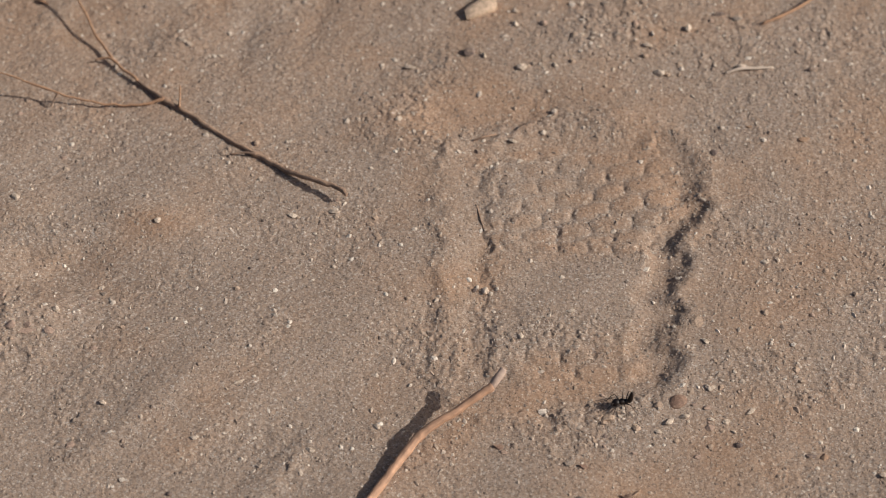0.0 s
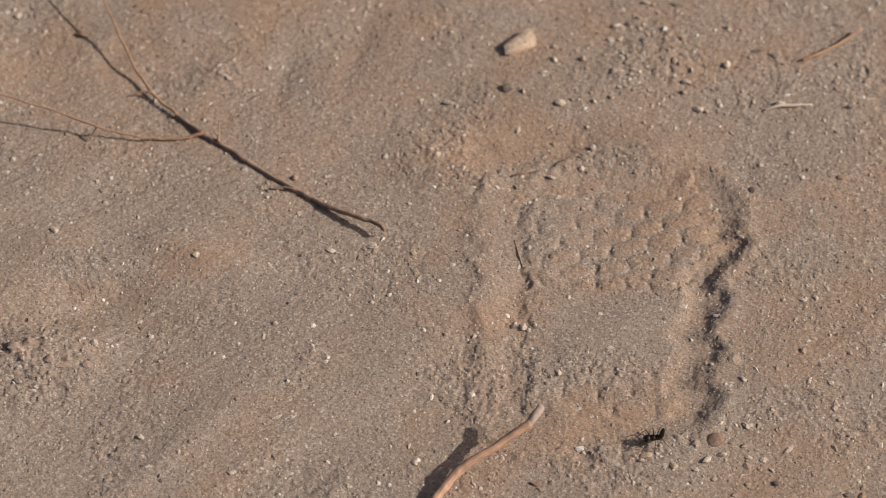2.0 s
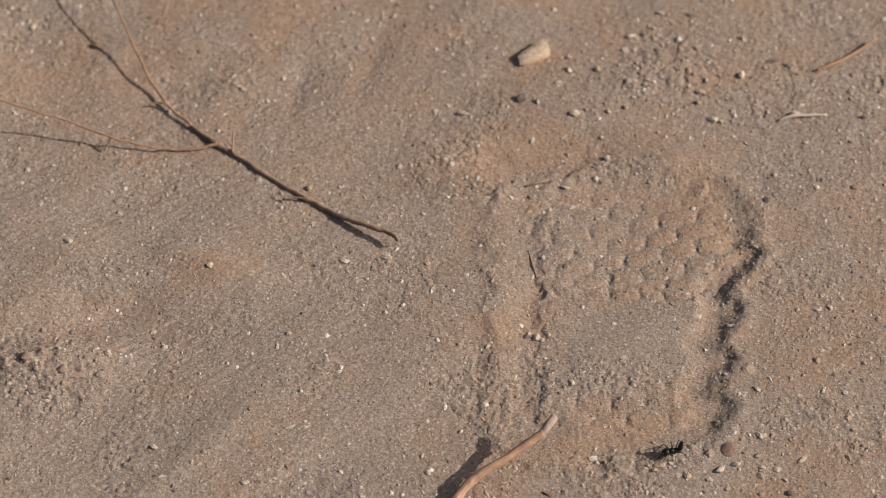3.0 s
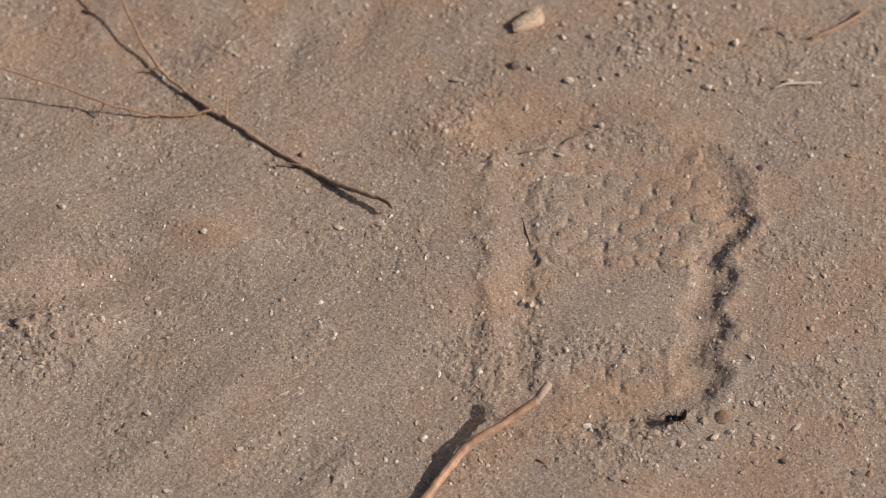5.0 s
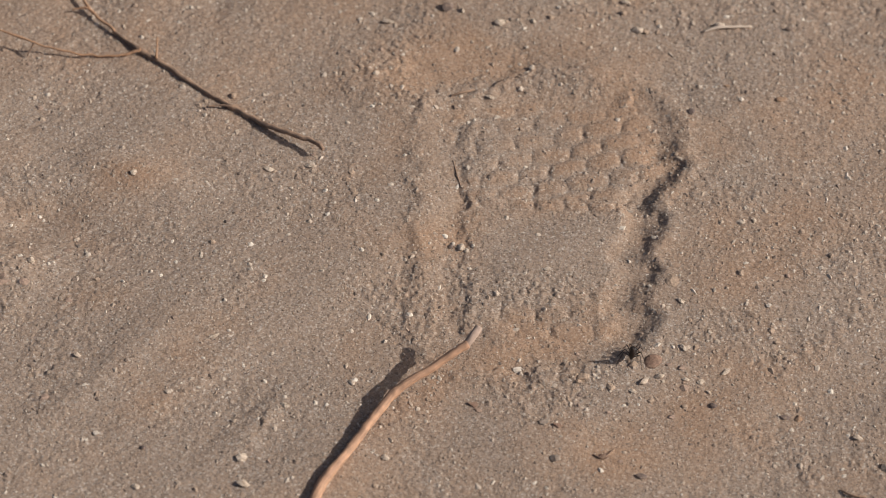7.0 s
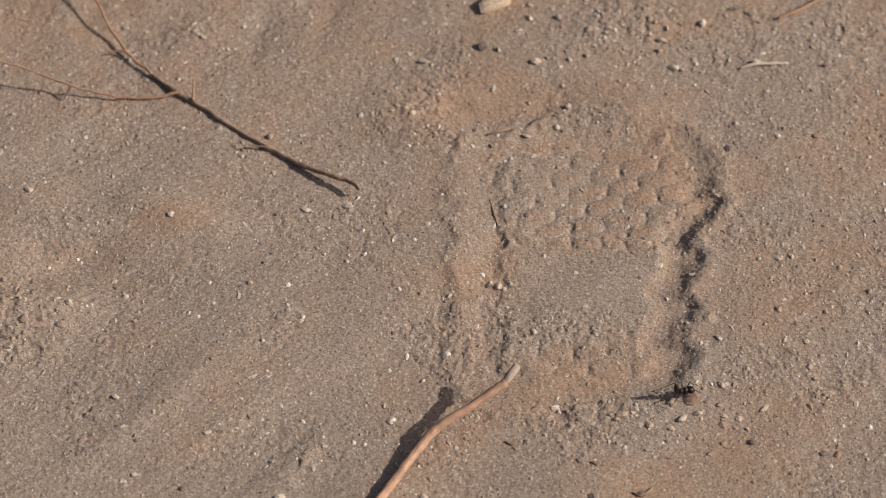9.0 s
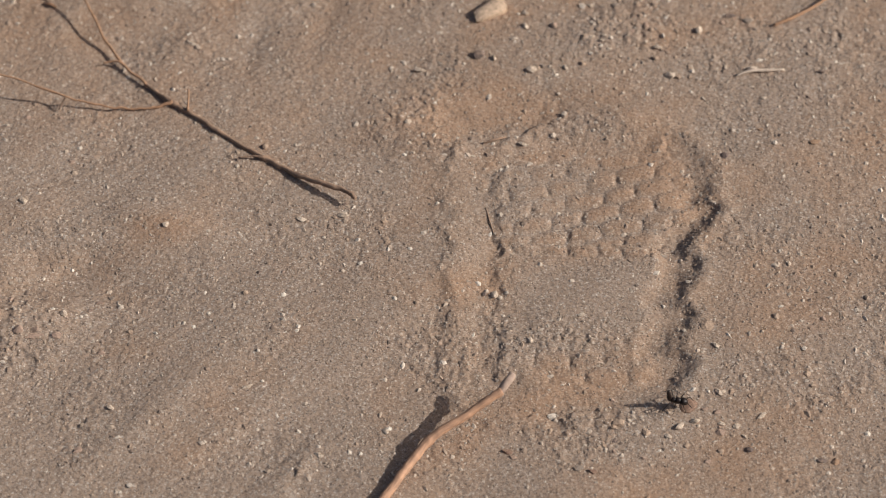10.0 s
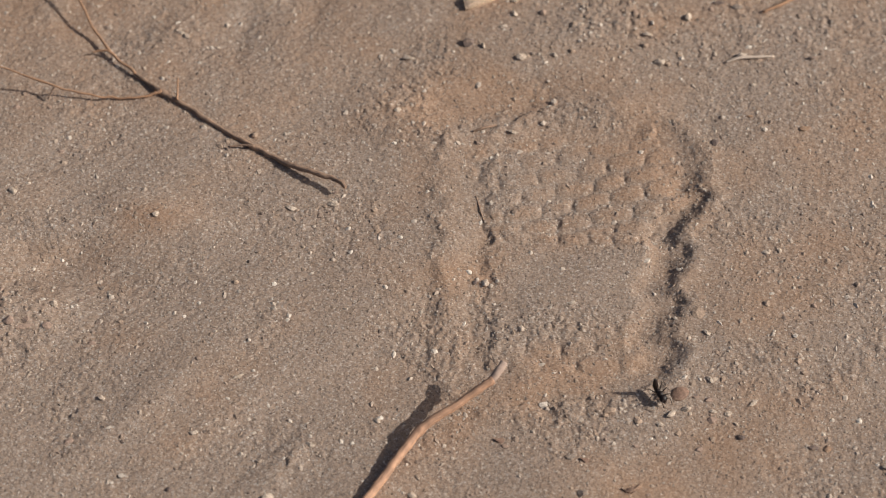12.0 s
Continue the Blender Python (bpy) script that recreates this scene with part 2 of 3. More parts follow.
def torn_lip(x, y, ax, ay, bx, by, bow, salt):
    long = math.hypot(bx - ax, by - ay)
    c, s = (bx - ax) / long, (by - ay) / long
    along, off = (x - ax) * c + (y - ay) * s, (x - ax) * s - (y - ay) * c
    off = off + 0.0020 * gradient_noise(x * 110, y * 110, salt) + 0.0010 * gradient_noise(x * 330, y * 330, salt) - bow * np.sin(along / long * 3)
    ends = step(-0.003, 0.006, along) * (1 - step(long - 0.010, long + 0.002, along)) * np.clip(0.7 + 1.2 * gradient_noise(x * 160, y * 160, salt + 9), 0, 1)
    return ends * step(-0.0006, 0.0010, off) * np.exp(-(np.maximum(off, 0) / 0.007) ** 2)


def lugs(x, y, dx, dy, salt, px, py, tilt=0.0):
    """A staggered lattice of tread marks: flat lens-shaped mounds with grey channels between and a crisp pit at each end. Height, and how much of it is mound."""
    x, y = x + 0.0024 * gradient_noise(x * 60, y * 60, salt), y + 0.0018 * gradient_noise(x * 60, y * 60, salt + 1)
    v = (y - py - tilt * (x - px)) / dy
    row = np.floor(v)
    u = (x - px) / dx + 0.5 * (row % 2)
    col = np.floor(u)
    fu, fv = u - col - 0.5, v - row - 0.5
    some = np.abs(np.sin(col * 12.9 + row * 78.2 + salt))
    mound = np.maximum(0, 1 - (np.abs(fu) / 0.54) ** 3 - (np.abs(fv) / 0.54) ** 2) * (0.65 + 0.35 * some)
    pit = np.exp(-((0.5 - np.abs(fu)) * dx / 0.0011) ** 2 - ((fv + 0.1) * dy / 0.0019) ** 2)
    deep = 0.05 + 0.95 * np.sin(np.round(u) * 45.1 + row * 33.7 + salt) ** 2 * (0.6 + 0.8 * np.abs(gradient_noise(x * 400, y * 400, salt)))
    return 0.00074 * mound - 0.00075 * deep * pit, mound


def print_edge(x, y):
    """Metres inside the edge of the sole print (negative outside), and where across it one is."""
    u, v = x - PRINT_X, y - PRINT_Y
    # the sole's toothed edge: the wall leans out and steps back every 27 mm
    tooth = (v - 0.0122) / 0.0268 + 0.10 * gradient_noise(x * 40, y * 40, 33)
    tooth = tooth - np.floor(tooth)
    tooth = np.minimum(tooth / 0.80, (1 - tooth) / 0.20) - 0.5
    right = step(0.0, 0.03, u)
    u = u - 0.04 * v - (0.0016 * np.sin(v * 55 + 0.6) + 0.0060 * tooth * (1 - 0.6 * step(0.035, 0.05, v))) * right
    wide = PRINT_W * (1 + 0.75 * np.maximum(v, -0.015)) - 0.0080 * step(0.0, 0.03, -u) + right * (0.0085 * step(0.010, 0.036, v) - 0.0040)
    ax, ay = np.abs(u) - wide + PRINT_R, np.abs(v) - PRINT_L + PRINT_R
    d = -(np.minimum(np.maximum(ax, ay), 0) + np.hypot(np.maximum(ax, 0), np.maximum(ay, 0)) - PRINT_R)
    d = d + (0.0024 - 0.0012 * right) * gradient_noise(x * 75, y * 75, 3) + (0.0020 - 0.0012 * right) * gradient_noise(x * 34, y * 34, 28) + 0.0012 * gradient_noise(x * 210, y * 210, 4)
    return d, u, v


def relief(x, y):
    """Height of the ground and its share of fine dust at x, y (arrays)."""
    near = 1 - step(0.3, 0.9, np.hypot(x, y))
    c, s = math.cos(radians(36)), math.sin(radians(36))
    along, across = x * c + y * s, -x * s + y * c
    z = 0.0016 * gradient_noise(along * 9, across * 22, 5) + 0.0004 * gradient_noise(along * 22, across * 55, 6)
    left = 1 - step(-0.06, 0.02, x)
    z += left * 0.00015 * gradient_noise(along * 90, across * 430, 7)
    dust = 0.36 * gradient_noise(along * 14, across * 30, 8) + 0.25 * gradient_noise(x * 60, y * 60, 9)
    dust += 0.08 - 0.20 * left * (1 - 0.85 * step(0.015, 0.06, y))
    dust += step(0.0, 0.09, y) * (0.14 - 0.16 * step(0.04, 0.10, x) + 0.32 * gradient_noise(x * 32, y * 26, 34))
    for (cx, cy), rx, ry, turn, high in HEAPS:
        b = bump(x, y, cx, cy, rx, ry, turn)
        z += high * b
        dust += 0.12 * b * (high > 0) * (rx < 0.05)
    for (cx, cy), rx, ry, turn, deep, powder in HOLLOWS:
        b = bump(x, y, cx, cy, rx, ry, turn)
        b = np.exp(-np.minimum(np.log(np.maximum(b, 1e-9)) ** 2, 40))
        z -= deep * b * (1 + 0.25 * gradient_noise(x * 90, y * 90, 26))
        dust += powder * b
    z = z * near
    # the sole print
    d, u, v = print_edge(x, y)
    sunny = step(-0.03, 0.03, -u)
    wall = 0.0084 + 0.0040 * np.clip(gradient_noise(x * 80, y * 80, 21), -0.6, 0.9)
    ramp_in = np.clip((d + 0.0005) / (wall + 0.0005), 0, 1)
    inside = sunny * step(-0.0025, wall + 0.010, d) + (1 - sunny) * (0.6 * ramp_in + 0.4 * ramp_in * ramp_in * (3 - 2 * ramp_in))
    groove = np.exp(-((d - (0.0045 + 0.0085 * sunny)) / (0.0035 + 0.0015 * sunny)) ** 2)
    ragged = d + sunny * (0.0034 * gradient_noise(x * 95, y * 95, 31) + 0.0022 * gradient_noise(x * 260, y * 260, 32))
    plateau = step(0.0105 + 0.0030 * sunny, 0.0205 - 0.0030 * sunny, ragged)
    toe = (1 - 0.85 * step(0.018, 0.066, v)) * (1 - 0.4 * step(-0.01, 0.03, -v)) * (1 - 0.9 * step(0.052, 0.068, -v))
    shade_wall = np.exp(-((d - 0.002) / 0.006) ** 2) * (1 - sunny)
    patchy = 0.55 + 0.9 * gradient_noise(x * 70, y * 70, 18)
    z -= toe * (inside * (0.0030 - 0.0022 * sunny) + 0.0004 * groove)
    z += toe * plateau * (0.0004 + 0.00048 * np.clip(patchy, 0, 1.3) * sunny * (1 - 0.6 * step(0.008, 0.03, v)) + 0.0014 * (1 - sunny))
    lip = np.exp(-((d + 0.0035) / 0.0035) ** 2)
    z += lip * (0.0006 - 0.0003 * sunny + (0.0002 + 0.0004 * sunny) * gradient_noise(x * 120, y * 120, 10))
    tread = step(0.006, 0.013, ragged)
    upper = np.maximum(plateau, tread * step(0.018, 0.030, v)) * step(0.0145, 0.0165, v)
    hem = plateau * step(0.0075, 0.0095, v) * (1 - step(0.0145, 0.0165, v))
    lower = plateau * step(0.030, 0.038, -v)
    high, mound = lugs(x, y, 0.0150, 0.0088, 11, PRINT_X - 0.0008, PRINT_Y + 0.0155, 0.22)
    hem_high, hem_mound = lugs(x, y, 0.0112, 0.0070, 35, PRINT_X - 0.0124, PRINT_Y + 0.0085)
    low_high, low_mound = lugs(x, y, 0.0147, 0.0105, 13, PRINT_X - 0.0090, PRINT_Y - 0.0588)
    z += upper * high * (1 - 0.35 * step(0.045, 0.065, v)) + hem * hem_high + 0.9 * lower * low_high
    flat = step(0.011, 0.025, d) * (1 - step(0.000, 0.013, v)) * (1 - step(0.016, 0.040, -v + 0.006 * gradient_noise(x * 90, y * 90, 43)))
    z += flat * 0.00022 * gradient_noise(x * 45, y * 280, 27)
    for (ax, ay), (bx, by), tall, bow, salt in TORN:
        close = np.hypot(x - (ax + bx) / 2, y - (ay + by) / 2) < 0.026 + math.hypot(bx - ax, by - ay) / 2
        z[close] += tall * torn_lip(x[close], y[close], ax, ay, bx, by, bow, salt)
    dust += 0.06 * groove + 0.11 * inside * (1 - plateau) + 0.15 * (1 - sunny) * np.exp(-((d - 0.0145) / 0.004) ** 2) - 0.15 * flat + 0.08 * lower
    dust += upper * (0.55 * mound - 0.22) + hem * (0.4 * hem_mound - 0.12) + lower * (0.25 * low_mound - 0.08)
    # crumbs and grit
    crumb = 0.30 + 0.55 * step(-0.1, 0.5, gradient_noise(x * 28, y * 28, 14))
    for cx, cy, r in ((*(-0.1610, -0.0624), 0.03), (*(0.0105, -0.0739), 0.02), (*(0.0385, -0.0430), 0.011), (*(0.0395, -0.0620), 0.011), (*(0.0650, -0.0720), 0.016), (*(0.0720, -0.1165), 0.016), (*(0.0971, 0.1028), 0.022), (*(-0.0010, 0.0472), 0.02)):
        crumb = crumb + 1.2 * bump(x, y, cx, cy, r, r)
    crumb = crumb + 0.5 * shade_wall + 0.6 * sunny * np.exp(-((d + 0.006) / 0.004) ** 2) + 0.4 * sunny * np.exp(-((ragged - 0.0185) / 0.004) ** 2)
    crumb = crumb + 0.24 * step(0.01, 0.09, y) + 0.35 * step(0.115, 0.145, x)
    crumb = crumb * (1 - 0.4 * flat) * (1 - 0.3 * np.clip(dust, 0, 1))
    z += near * crumb * (0.00022 * gradient_noise(x * 190, y * 190, 15) + 0.00018 * gradient_noise(x * 430, y * 430, 16))
    z += near * 0.00021 * domes(x * 920 + 0.8 * gradient_noise(x * 300, y * 300, 22), y * 920, 17)
    z += near * np.clip(crumb * crumb, 0.05, 1.8) * 0.00042 * step(-0.5, 0.5, gradient_noise(x * 110, y * 110, 25)) * domes(x * 330 + 0.7 * gradient_noise(x * 150, y * 150, 23), y * 330, 24)
    z += (1 - near) * (0.010 * gradient_noise(x * 0.9, y * 0.9, 19) + 0.05 * gradient_noise(x * 0.13, y * 0.13, 20))
    return z, dust, crumb


def ground_z(x, y):
    return float(relief(np.array([x]), np.array([y]))[0][0])


def mesh_object(name, verts, faces, mat, smooth=True, parent=None):
    me = bpy.data.meshes.new(name)
    verts, faces = np.asarray(verts, np.float32), np.asarray(faces, np.int32)
    n, k = faces.shape
    me.vertices.add(len(verts))
    me.vertices.foreach_set("co", verts.ravel())
    me.loops.add(n * k)
    me.loops.foreach_set("vertex_index", faces.ravel())
    me.polygons.add(n)
    me.polygons.foreach_set("loop_start", np.arange(0, n * k, k, dtype=np.int32))
    me.polygons.foreach_set("use_smooth", np.full(n, smooth))
    me.update(calc_edges=True)
    me.materials.append(mat)
    ob = new(name, me)
    ob.parent = parent
    return ob


def axis_lines(low, high, pitch, far):
    inner = np.arange(low, high + pitch / 2, pitch)
    outer, d = [], pitch
    reach = 0.0
    while reach < far:
        d *= 1.22
        reach += d
        outer.append(reach)
    outer = np.array(outer)
    return np.concatenate([(low - outer)[::-1], inner, inner[-1] + outer])


def build_ground():
    xs = axis_lines(-0.205, 0.245, 0.00044, 900.0)
    ys = axis_lines(-0.215, 0.160, 0.00044, 900.0)
    gx, gy = np.meshgrid(xs, ys)
    z, dust, _ = relief(gx.ravel(), gy.ravel())
    nx, ny = len(xs), len(ys)
    i = np.arange(nx * ny).reshape(ny, nx)
    faces = np.stack([i[:-1, :-1], i[:-1, 1:], i[1:, 1:], i[1:, :-1]], -1).reshape(-1, 4)
    ob = mesh_object("ground", np.stack([gx.ravel(), gy.ravel(), z], 1), faces, SAND)
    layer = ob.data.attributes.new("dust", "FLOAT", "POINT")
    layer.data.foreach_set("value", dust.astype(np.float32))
    return tagged(ob, "dry grey-brown sandy ground with a deep shoe-sole print", "ground", kind="structure")


# ---- loose grains lying on the ground ----
OCTA = (np.array([(1, 0, 0), (-1, 0, 0), (0, 1, 0), (0, -1, 0), (0, 0, 1), (0, 0, -1)], float),
        np.array([(0, 2, 4), (2, 1, 4), (1, 3, 4), (3, 0, 4), (2, 0, 5), (1, 2, 5), (3, 1, 5), (0, 3, 5)]))
_g = (1 + 5 ** 0.5) / 2
ICO = (np.array([(-1, _g, 0), (1, _g, 0), (-1, -_g, 0), (1, -_g, 0), (0, -1, _g), (0, 1, _g), (0, -1, -_g), (0, 1, -_g), (_g, 0, -1), (_g, 0, 1), (-_g, 0, -1), (-_g, 0, 1)]) / 1.902,
       np.array([(0, 11, 5), (0, 5, 1), (0, 1, 7), (0, 7, 10), (0, 10, 11), (1, 5, 9), (5, 11, 4), (11, 10, 2), (10, 7, 6), (7, 1, 8),
                 (3, 9, 4), (3, 4, 2), (3, 2, 6), (3, 6, 8), (3, 8, 9), (4, 9, 5), (2, 4, 11), (6, 2, 10), (8, 6, 7), (9, 8, 1)]))


def scatter(name, count, shape, low, high, power, mat, seed, label, sunk=0.35, crumbly=0.5, sharp=1):
    rng = np.random.RandomState(seed)
    many = count * (3 if sharp == 1 else 30)
    x, y = rng.uniform(-0.205, 0.245, many), rng.uniform(-0.215, 0.160, many)
    _, dust, crumb = relief(x, y)
    keep = rng.uniform(0, 1.0 if sharp == 1 else 4.0, many) < np.clip(crumb ** sharp * crumbly + (1 - crumbly) * 0.5, 0.01, 1)
    x, y = x[keep][:count], y[keep][:count]
    n = len(x)
    z, _, _ = relief(x, y)
    r = low + (high - low) * rng.uniform(0, 1, n) ** power
    base, tris = shape
    k = len(base)
    v = base[None] * rng.uniform(0.72, 1.25, (n, k, 1)) * rng.uniform(0.65, 1.2, (n, 1, 3)) * np.array([1.15, 1, 0.62])
    a, b = rng.uniform(0, 2 * math.pi, n), rng.uniform(-0.5, 0.5, n)
    ca, sa, cb, sb = np.cos(a)[:, None], np.sin(a)[:, None], np.cos(b)[:, None], np.sin(b)[:, None]
    vy, vz = v[..., 1] * cb - v[..., 2] * sb, v[..., 1] * sb + v[..., 2] * cb
    vx, vy = v[..., 0] * ca - vy * sa, v[..., 0] * sa + vy * ca
    pts = np.stack([vx, vy, vz], -1) * r[:, None, None]
    pts += np.stack([x, y, z + r * (0.7 - 2 * sunk * 0.7) - 0.00004], -1)[:, None, :]
    faces = (tris[None] + (np.arange(n) * k)[:, None, None]).reshape(-1, 3)
    ob = mesh_object(name, pts.reshape(-1, 3), faces, mat, smooth=False)
    return tagged(ob, label, "sand" if "sand" in name else "gravel", kind="stuff")


# ---- single pebbles ----
def pebble_mesh(name, seed, mat, angular):
    bm = bmesh.new()
    bmesh.ops.create_icosphere(bm, subdivisions=2, radius=1.0)
    rng = random.Random(seed)
    planes = []
    for _ in range(11 if angular else 4):
        d = Vector((rng.uniform(-1, 1), rng.uniform(-1, 1), rng.uniform(-1, 1))).normalized()
        planes.append((d, rng.uniform(0.42, 0.80) if angular else rng.uniform(0.7, 0.95)))
    for v in bm.verts:
        p = v.co.copy()
        for d, lim in planes:
            over = p.dot(d) - lim
            if over > 0:
                p -= d * over * (0.99 if angular else 0.9)
        v.co = p * (1 + 0.10 * noise.noise(p * 1.7 + Vector((seed * 3.1, 0, 0))) + 0.035 * noise.noise(p * 5 + Vector((0, seed, 0))))
    for f in bm.faces:
        f.smooth = not angular
    me = bpy.data.meshes.new(name)
    bm.to_mesh(me)
    bm.free()
    me.materials.append(mat)
    return me


PEBBLE_WORDS = {
    "pale": "small pale buff pebble lying on the sand", "white": "tiny whitish quartz pebble on the sand", "tan": "angular tan stone chip lying on the sand",
    "grey": "small grey-brown pebble half sunk in sand", "dark": "small dark brown-black stone on the sand", "brown": "dull reddish-brown pebble beside the sole print",
    "pink": "small pinkish pebble lying on the sand", "orange": "small rust-orange stone chip on the sand"}
_pebble_meshes = {}


def pebble(place, long, wide, tone, turn=0.0, high=0.34, angular=True, sunk=0.40, label=""):
    """A stone with its half-lengths in millimetres."""
    key = (tone, angular, (len(scene.objects)) % 4)
    if key not in _pebble_meshes:
        _pebble_meshes[key] = pebble_mesh("pebble", len(_pebble_meshes) + 3, STONE[tone], angular)
    ob = new("pebble", _pebble_meshes[key])
    x, y = place
    h = wide * high / 1000
    ob.matrix_world = pose(x, y, ground_z(x, y) + 0.0002 + h * (1 - 2 * sunk), random.uniform(-8, 8), random.uniform(-8, 8), turn)
    ob.scale = (1.05 * long / 1000, 1.0 * wide / 1000, h)
    return tagged(ob, label or PEBBLE_WORDS[tone], "pebble", group="pebbles on the sand")


def build_pebbles():
    far_pebbles()
    twig_side_pebbles()
    print_pebbles()
    ant_side_pebbles()
    near_pebbles()
    rng = random.Random(21)
    tones = ["pale", "grey", "tan", "pink", "white", "tan", "pale", "pink"]
    for _ in range(80):
        x, y = rng.uniform(-0.2, 0.24), rng.uniform(-0.21, 0.155)
        d = print_edge(np.array([x]), np.array([y]))[0][0]
        if d > -0.004:
            continue
        r = rng.uniform(0.7, 1.2)
        pebble((x, y), r * rng.uniform(1.0, 1.5), r, rng.choice(tones), rng.uniform(0, 180), sunk=0.5)
    for (cx, cy), spread, count in CHIP_PATCHES:
        for _ in range(count):
            r = rng.uniform(0.65, 1.35)
            pebble((rng.gauss(cx, spread), rng.gauss(cy, spread)), r * rng.uniform(1.0, 1.6), r, rng.choice(["pale", "tan", "tan", "tan", "pink"]), rng.uniform(0, 180), sunk=0.54)


# patches of thicker gravel: centre, spread, chips
CHIP_PATCHES = [((0.0840, -0.1152), 0.008, 10), ((0.1287, -0.1135), 0.007, 6), ((0.0996, 0.1028), 0.020, 56), ((0.0732, 0.1230), 0.014, 12), ((-0.1586, -0.0638), 0.012, 14), ((0.1225, -0.1051), 0.012, 8), ((-0.0010, 0.0472), 0.010, 10),
                ((0.0926, -0.1218), 0.014, 8), ((0.1610, -0.0359), 0.022, 14), ((-0.0103, -0.0089), 0.015, 8)]
def far_pebbles():
    proud = functools.partial(pebble, high=0.5, sunk=0.30)
    proud((0.0331, 0.0832), 3.4, 2.6, "dark", turn=12)
    proud((0.0075, 0.0757), 3.3, 1.7, "pale")
    proud((0.0553, 0.0737), 2.9, 2.4, "pale", turn=-10)
    proud((0.1140, 0.0718), 3.4, 2.2, "pale", turn=15)
    proud((0.0803, 0.1210), 2.7, 1.6, "white", turn=8)
    proud((0.0778, 0.1125), 1.7, 1.7, "white", turn=40)
    proud((0.0820, 0.1128), 1.6, 1.3, "pale")
    proud((0.1012, 0.1189), 2.1, 1.8, "white")
    proud((0.1296, 0.1193), 2.1, 1.7, "pale", turn=-20)
    proud((0.0947, 0.1356), 2.2, 1.5, "pale")
    proud((0.0902, 0.1267), 1.8, 1.3, "tan")
    proud((0.1078, 0.1346), 3.8, 1.5, "grey", turn=-3)
    proud((0.0860, 0.1223), 1.6, 1.5, "dark", sunk=0.5)
    proud((0.0926, 0.1128), 2.0, 1.7, "grey", sunk=0.5)
    proud((0.1280, 0.0971), 1.9, 2.8, "pale")
    proud((0.0652, 0.1008), 1.7, 2.0, "pink")
    proud((0.0529, 0.1001), 1.7, 2.0, "pale")
    proud((0.0533, 0.1081), 2.0, 1.6, "pale")
    proud((0.0024, 0.0456), 1.9, 1.8, "pale")
    proud((0.1487, 0.1034), 3.2, 1.8, "grey")
    proud((0.1420, 0.1061), 3.0, 1.4, "dark")
    proud((0.1097, 0.0872), 2.4, 1.7, "pale")
    proud((0.1795, 0.0734), 2.0, 1.2, "dark")
    proud((0.1122, 0.0938), 0.8, 1.8, "white", turn=12)
    proud((0.0894, 0.0921), 1.2, 1.1, "white")
    proud((0.0857, 0.0905), 1.4, 1.1, "pale")
    proud((0.0818, 0.0928), 1.7, 1.2, "pale", turn=15)
    proud((0.1082, 0.0812), 1.8, 1.2, "tan", turn=-15)
    proud((0.0694, 0.0753), 1.5, 1.5, "pale")
    proud((0.0769, 0.0776), 1.9, 1.3, "tan")
    proud((0.1169, 0.0711), 1.7, 1.7, "tan")
    proud((0.1236, 0.0740), 1.3, 1.2, "white")
    proud((0.0391, 0.0812), 1.0, 1.9, "pale")
    proud((0.0805, 0.0832), 1.1, 1.0, "white")
    proud((0.0594, 0.0763), 1.5, 1.3, "grey")


def twig_side_pebbles():
    pebble((-0.0582, 0.0342), 1.9, 1.7, "tan", sunk=0.4, high=0.6)
    pebble((-0.0420, -0.0055), 2.6, 2.0, "pale", turn=10)
    pebble((-0.0246, -0.0037), 2.9, 2.0, "pale", turn=5)
    pebble((-0.0975, -0.0101), 1.8, 1.9, "pale")
    pebble((-0.0693, 0.0232), 1.0, 1.1, "white")
    pebble((-0.0902, 0.0938), 2.2, 1.6, "pale")
    pebble((-0.0745, 0.0852), 1.4, 1.3, "pale")
    pebble((-0.1815, 0.1295), 2.0, 2.2, "pale")
    pebble((-0.1572, 0.0040), 2.4, 2.0, "pale")
    pebble((-0.1570, -0.0539), 1.2, 1.3, "pale")
    pebble((-0.1371, -0.0554), 1.8, 2.2, "pale")
    pebble((-0.1488, -0.0664), 4.6, 2.6, "pink", turn=5, sunk=0.5, high=0.22)
    pebble((-0.1397, -0.0659), 2.4, 2.2, "pink", sunk=0.5, high=0.22)
    pebble((-0.1481, -0.0638), 1.7, 1.6, "pink", sunk=0.5)
    pebble((-0.1699, -0.0595), 2.4, 2.0, "pink", sunk=0.5, high=0.22)
    pebble((-0.1757, -0.0609), 2.1, 2.0, "pink", sunk=0.5, high=0.22)
    pebble((-0.1642, -0.0618), 1.9, 2.0, "pink")
    pebble((-0.1551, -0.0542), 1.2, 1.2, "pale")
    pebble((-0.1551, -0.0647), 2.2, 2.4, "pink", sunk=0.5)
    pebble((-0.1236, -0.0475), 2.0, 1.1, "pink")
    pebble((-0.1189, -0.0445), 1.6, 1.5, "grey", sunk=0.5)
    pebble((-0.1106, -0.0633), 1.5, 1.2, "tan")
    pebble((-0.1215, -0.0742), 1.6, 1.2, "pink")
    pebble((-0.1252, -0.0731), 1.5, 1.3, "grey", sunk=0.5)
    pebble((-0.1674, -0.0745), 1.9, 1.8, "grey", sunk=0.3)
    pebble((-0.0623, -0.0928), 3.0, 1.2, "pale", turn=38)
    pebble((-0.1159, -0.1026), 1.8, 1.8, "pale")
    pebble((-0.0281, 0.0718), 1.0, 1.0, "white")
    pebble((-0.0072, -0.1147), 1.9, 1.6, "pale")


